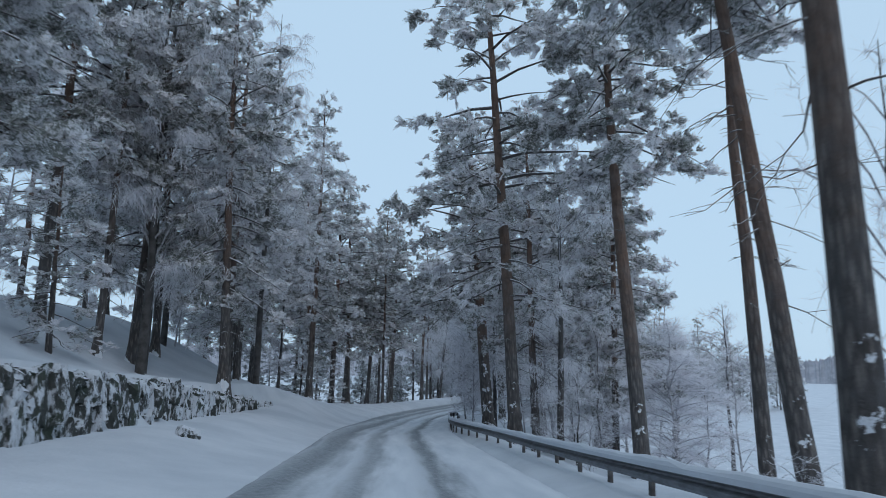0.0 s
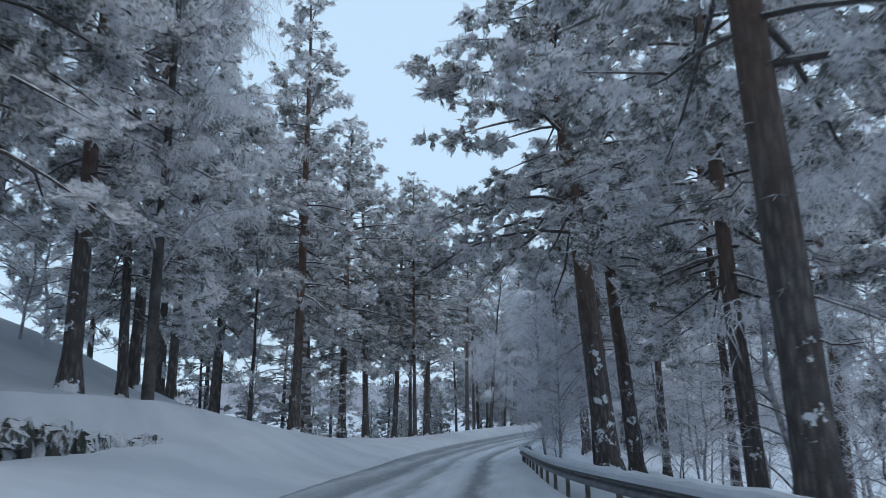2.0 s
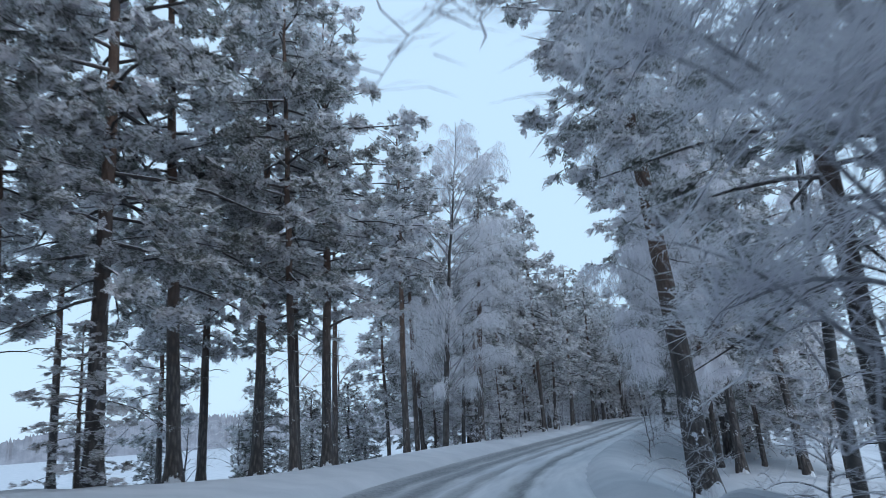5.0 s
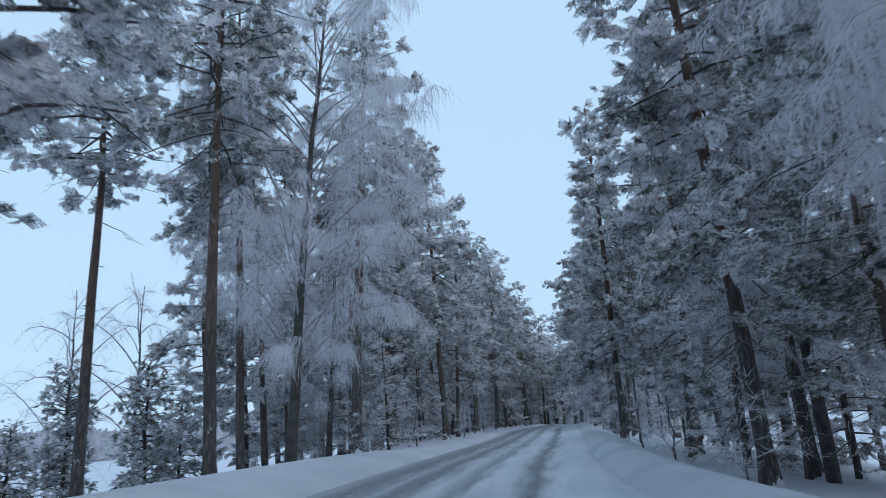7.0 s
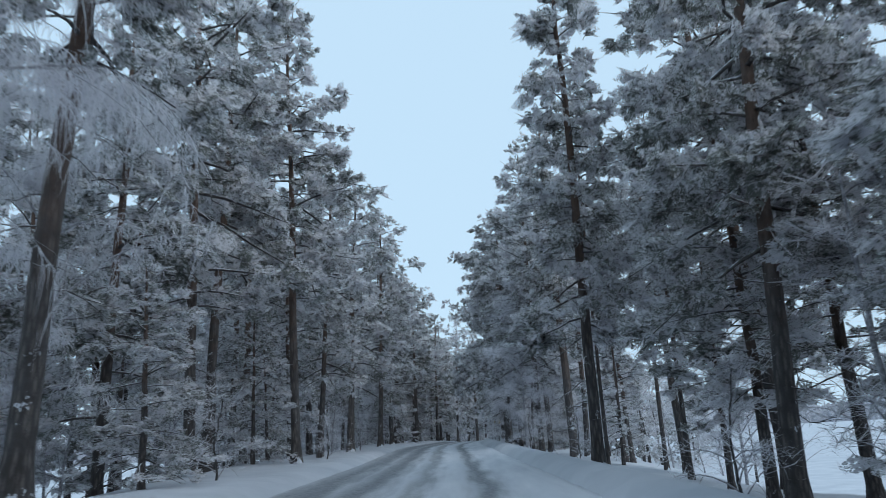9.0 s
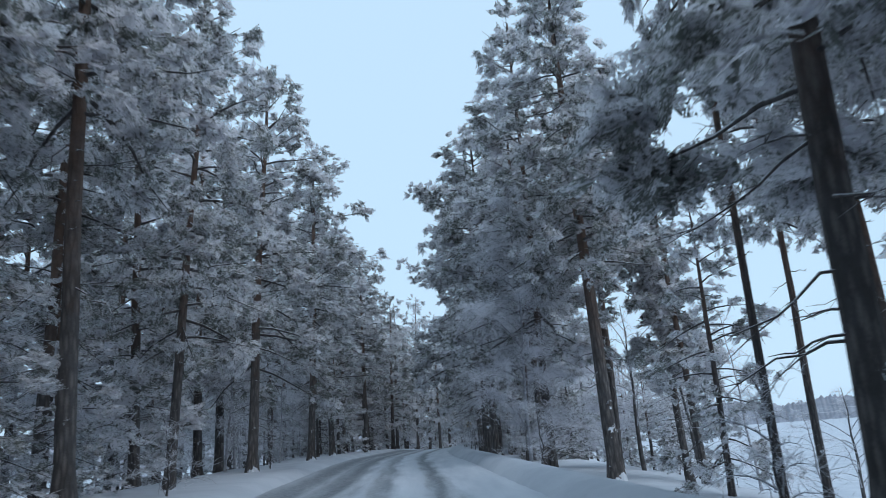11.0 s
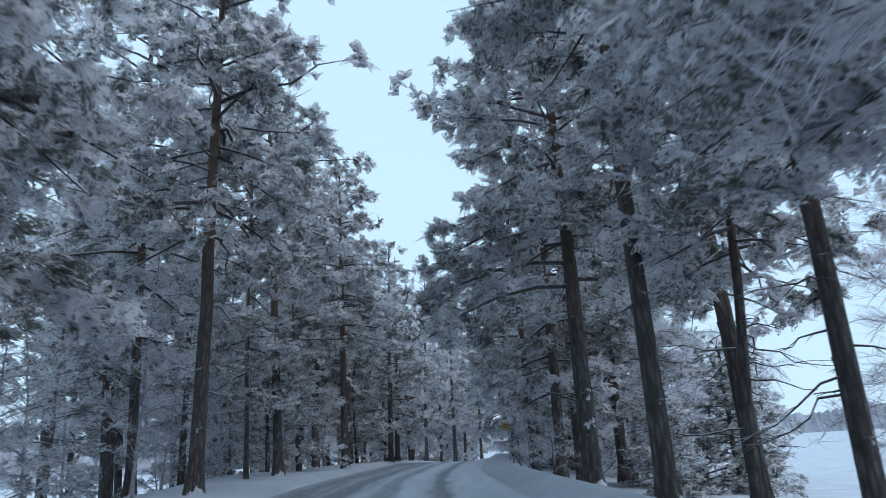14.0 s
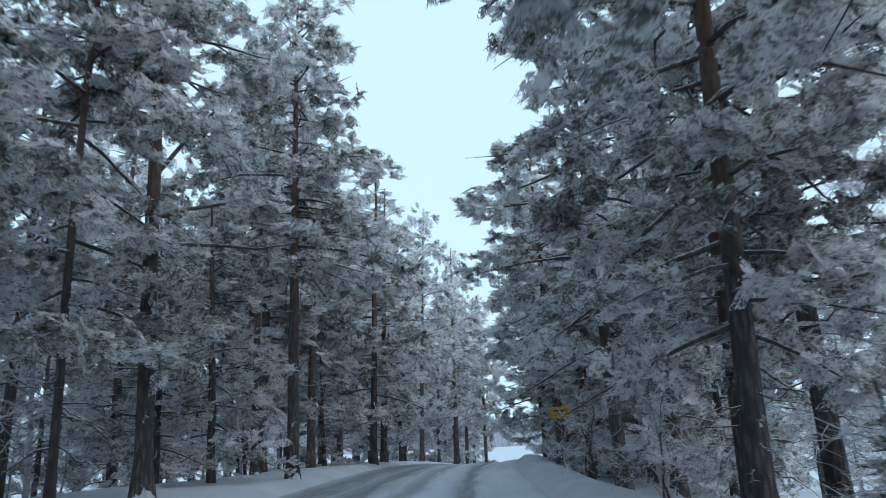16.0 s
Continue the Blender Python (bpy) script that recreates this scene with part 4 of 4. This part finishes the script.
def build_outcrop():
    r = random.Random(21)
    root = new("rock_outcrop")
    x, y, z = (float(v) for v in on_way(20.0, -8.0))
    root.location = (x, y, z)
    tagged(root, "low dark rock face crusted with snow beside the road", "rock outcrop")
    meshes = [make_rock(80 + k) for k in range(8)]
    s = 2.0
    while s < 43.5:
        low = 0.3 + 0.6 * float(step(11, 44, s))
        top = 1.05 + 0.95 * min(1.0, max(0.0, 1 - (s - 24) / 19.5)) + r.uniform(-0.07, 0.05)
        wide = r.uniform(0.16, 0.3) if r.random() < 0.6 else r.uniform(0.3, 0.6)
        h = low - 0.2
        while h < top - 0.08:
            tall = min(r.uniform(0.3, 1.2), top - h + r.uniform(-0.06, 0.02))
            lat = -7.62 - 0.16 * (h / 1.9) + r.uniform(-0.2, 0.10)
            px, py, pz = (float(v) for v in on_way(s + wide / 2, lat))
            k = int(np.searchsorted(WAY_S, s))
            heading = math.degrees(math.atan2(WAY_D[k, 1], WAY_D[k, 0]))
            ob = part("rock", r.choice(meshes), root)
            ob.matrix_basis = pose(px - x, py - y, pz - z + h + tall / 2, r.uniform(-6, 6), r.uniform(-8, 8), heading + r.uniform(-14, 14)) @ Matrix.Diagonal((wide * 1.3, r.uniform(0.6, 0.95), tall * 1.2, 1))
            h += tall
        s += wide


build_outcrop()


def build_boulder(x, y, size, turn):
    ob = new("boulder", make_rock(95))
    ob.matrix_basis = pose(x, y, float(ground_height([x], [y])[0]) + size * 0.12, 12, 18, turn) @ Matrix.Diagonal((size, size * 0.7, size * 0.55, 1))
    tagged(ob, "small dark rock poking out of the snow bank", "rock")


build_boulder(-6.43, 19.40, 0.55, 40)


# ---- guard rail ----
RAIL_S = [-24, 6, 14, 24, 31, 36, 50, 56, 60, 64]
RAIL_LAT = [3.7, 3.6, 3.35, 3.15, 2.75, 2.4, 2.25, 2.2, 2.6, 3.4]


def build_rail():
    root = new("guard_rail")
    x0, y0, z0 = (float(v) for v in on_way(10.0, 3.8))
    root.location = (x0, y0, z0)
    tagged(root, "steel guard rail along the bend with a cap of snow", "guard rail")
    s = np.arange(-24, 63.5, 0.5)
    lat = np.interp(s, RAIL_S, RAIL_LAT)
    lat = np.convolve(np.pad(lat, 6, mode="edge"), np.ones(13) / 13, "valid")
    x, y, z = on_way(s, lat)
    z = z + 0.52 - 0.35 * step(60.5, 63.2, s)
    d = unit(np.gradient(np.stack([x, y], 1), axis=0))
    right = np.stack([d[:, 1], -d[:, 0]], 1)

    def sweep(name, profile, mat, label="", jitter=0.0):
        r = np.random.default_rng(2)
        p = np.array(profile)
        n, k = len(s), len(p)
        o = p[None, :, 0] + np.zeros((n, 1))
        u = p[None, :, 1] + (r.normal(0, jitter, (n, 1)) * (p[None, :, 1] > 0.16))
        v = np.stack([x[:, None] + right[:, None, 0] * o - x0, y[:, None] + right[:, None, 1] * o - y0, z[:, None] + u - z0], 2).reshape(-1, 3)
        i, j = np.arange(n - 1)[:, None] * k, np.arange(k)[None, :]
        q = np.stack([i + j, i + (j + 1) % k, i + k + (j + 1) % k, i + k + j], 2).reshape(-1, 4)
        part(name, mesh_from(name, v, [q], [mat], smooth=False), root, label)

    # a corrugated beam: front folds, then back
    front = [(0.0, -0.155), (-0.02, -0.14), (-0.075, -0.10), (-0.075, -0.055), (-0.01, -0.015), (-0.01, 0.015), (-0.075, 0.055), (-0.075, 0.10), (-0.02, 0.14), (0.0, 0.155)]
    sweep("beam", front + [(a + 0.008, b) for a, b in front[::-1]], STEEL, "dull galvanised corrugated beam")
    sweep("snow_cap", [(-0.090, 0.06), (-0.098, 0.13), (-0.080, 0.175), (-0.04, 0.205), (-0.005, 0.205), (0.025, 0.18), (0.03, 0.13), (0.0, 0.09)], CAP, "rounded ridge of settled snow", 0.012)
    post = bpy.data.meshes.new("post")
    bm = bmesh.new()
    bmesh.ops.create_cube(bm, size=1, matrix=Matrix.Diagonal((0.07, 0.12, 1.25, 1)))
    bmesh.ops.bevel(bm, geom=bm.edges[:], offset=0.012, segments=1, affect="EDGES")
    bm.to_mesh(post)
    bm.free()
    post.materials.append(POST)
    for k in range(2, len(s) - 2, 4):
        ob = part("post", post, root)
        ob.matrix_basis = pose(x[k] + right[k, 0] * 0.06 - x0, y[k] + right[k, 1] * 0.06 - y0, z[k] - 0.5 - z0, 0, 0, math.degrees(math.atan2(-d[k, 0], d[k, 1])))


build_rail()


# ---- road sign ----
def build_sign():
    x, y = 38.55, 166.95
    z = float(ground_height([x], [y])[0])
    root = new("road_sign")
    root.location = (x, y, z)
    root.rotation_euler = (0, 0, radians(-24))
    tagged(root, "small yellow rectangular sign on a thin post", "road sign")
    pv, pq = tube([(0, 0, -0.3), (0, 0, 1.18), (0, 0, 2.00)], [0.03, 0.03, 0.03], 8)
    part("post", mesh_from("post", pv, [pq], [STEEL], smooth=True), root, "grey metal post")
    def plate(name, w, h, t, mat, zc, yc, label="", parent=None):
        bm = bmesh.new()
        bmesh.ops.create_cube(bm, size=1, matrix=Matrix.Translation((0, yc, zc)) @ Matrix.Diagonal((w, t, h, 1)))
        bmesh.ops.bevel(bm, geom=bm.edges[:], offset=min(w, h, t) * 0.25, segments=1, affect="EDGES")
        me = bpy.data.meshes.new(name)
        bm.to_mesh(me)
        bm.free()
        me.materials.append(mat)
        return part(name, me, parent or root, label)
    board = plate("panel", 0.68, 0.38, 0.02, SIGN, 1.76, -0.045, "faded yellow panel")
    plate("lettering", 0.46, 0.05, 0.006, INK, 1.82, -0.06, "dark illegible lettering", board)
    plate("lettering", 0.36, 0.05, 0.006, INK, 1.70, -0.06, "dark illegible lettering", board)


build_sign()
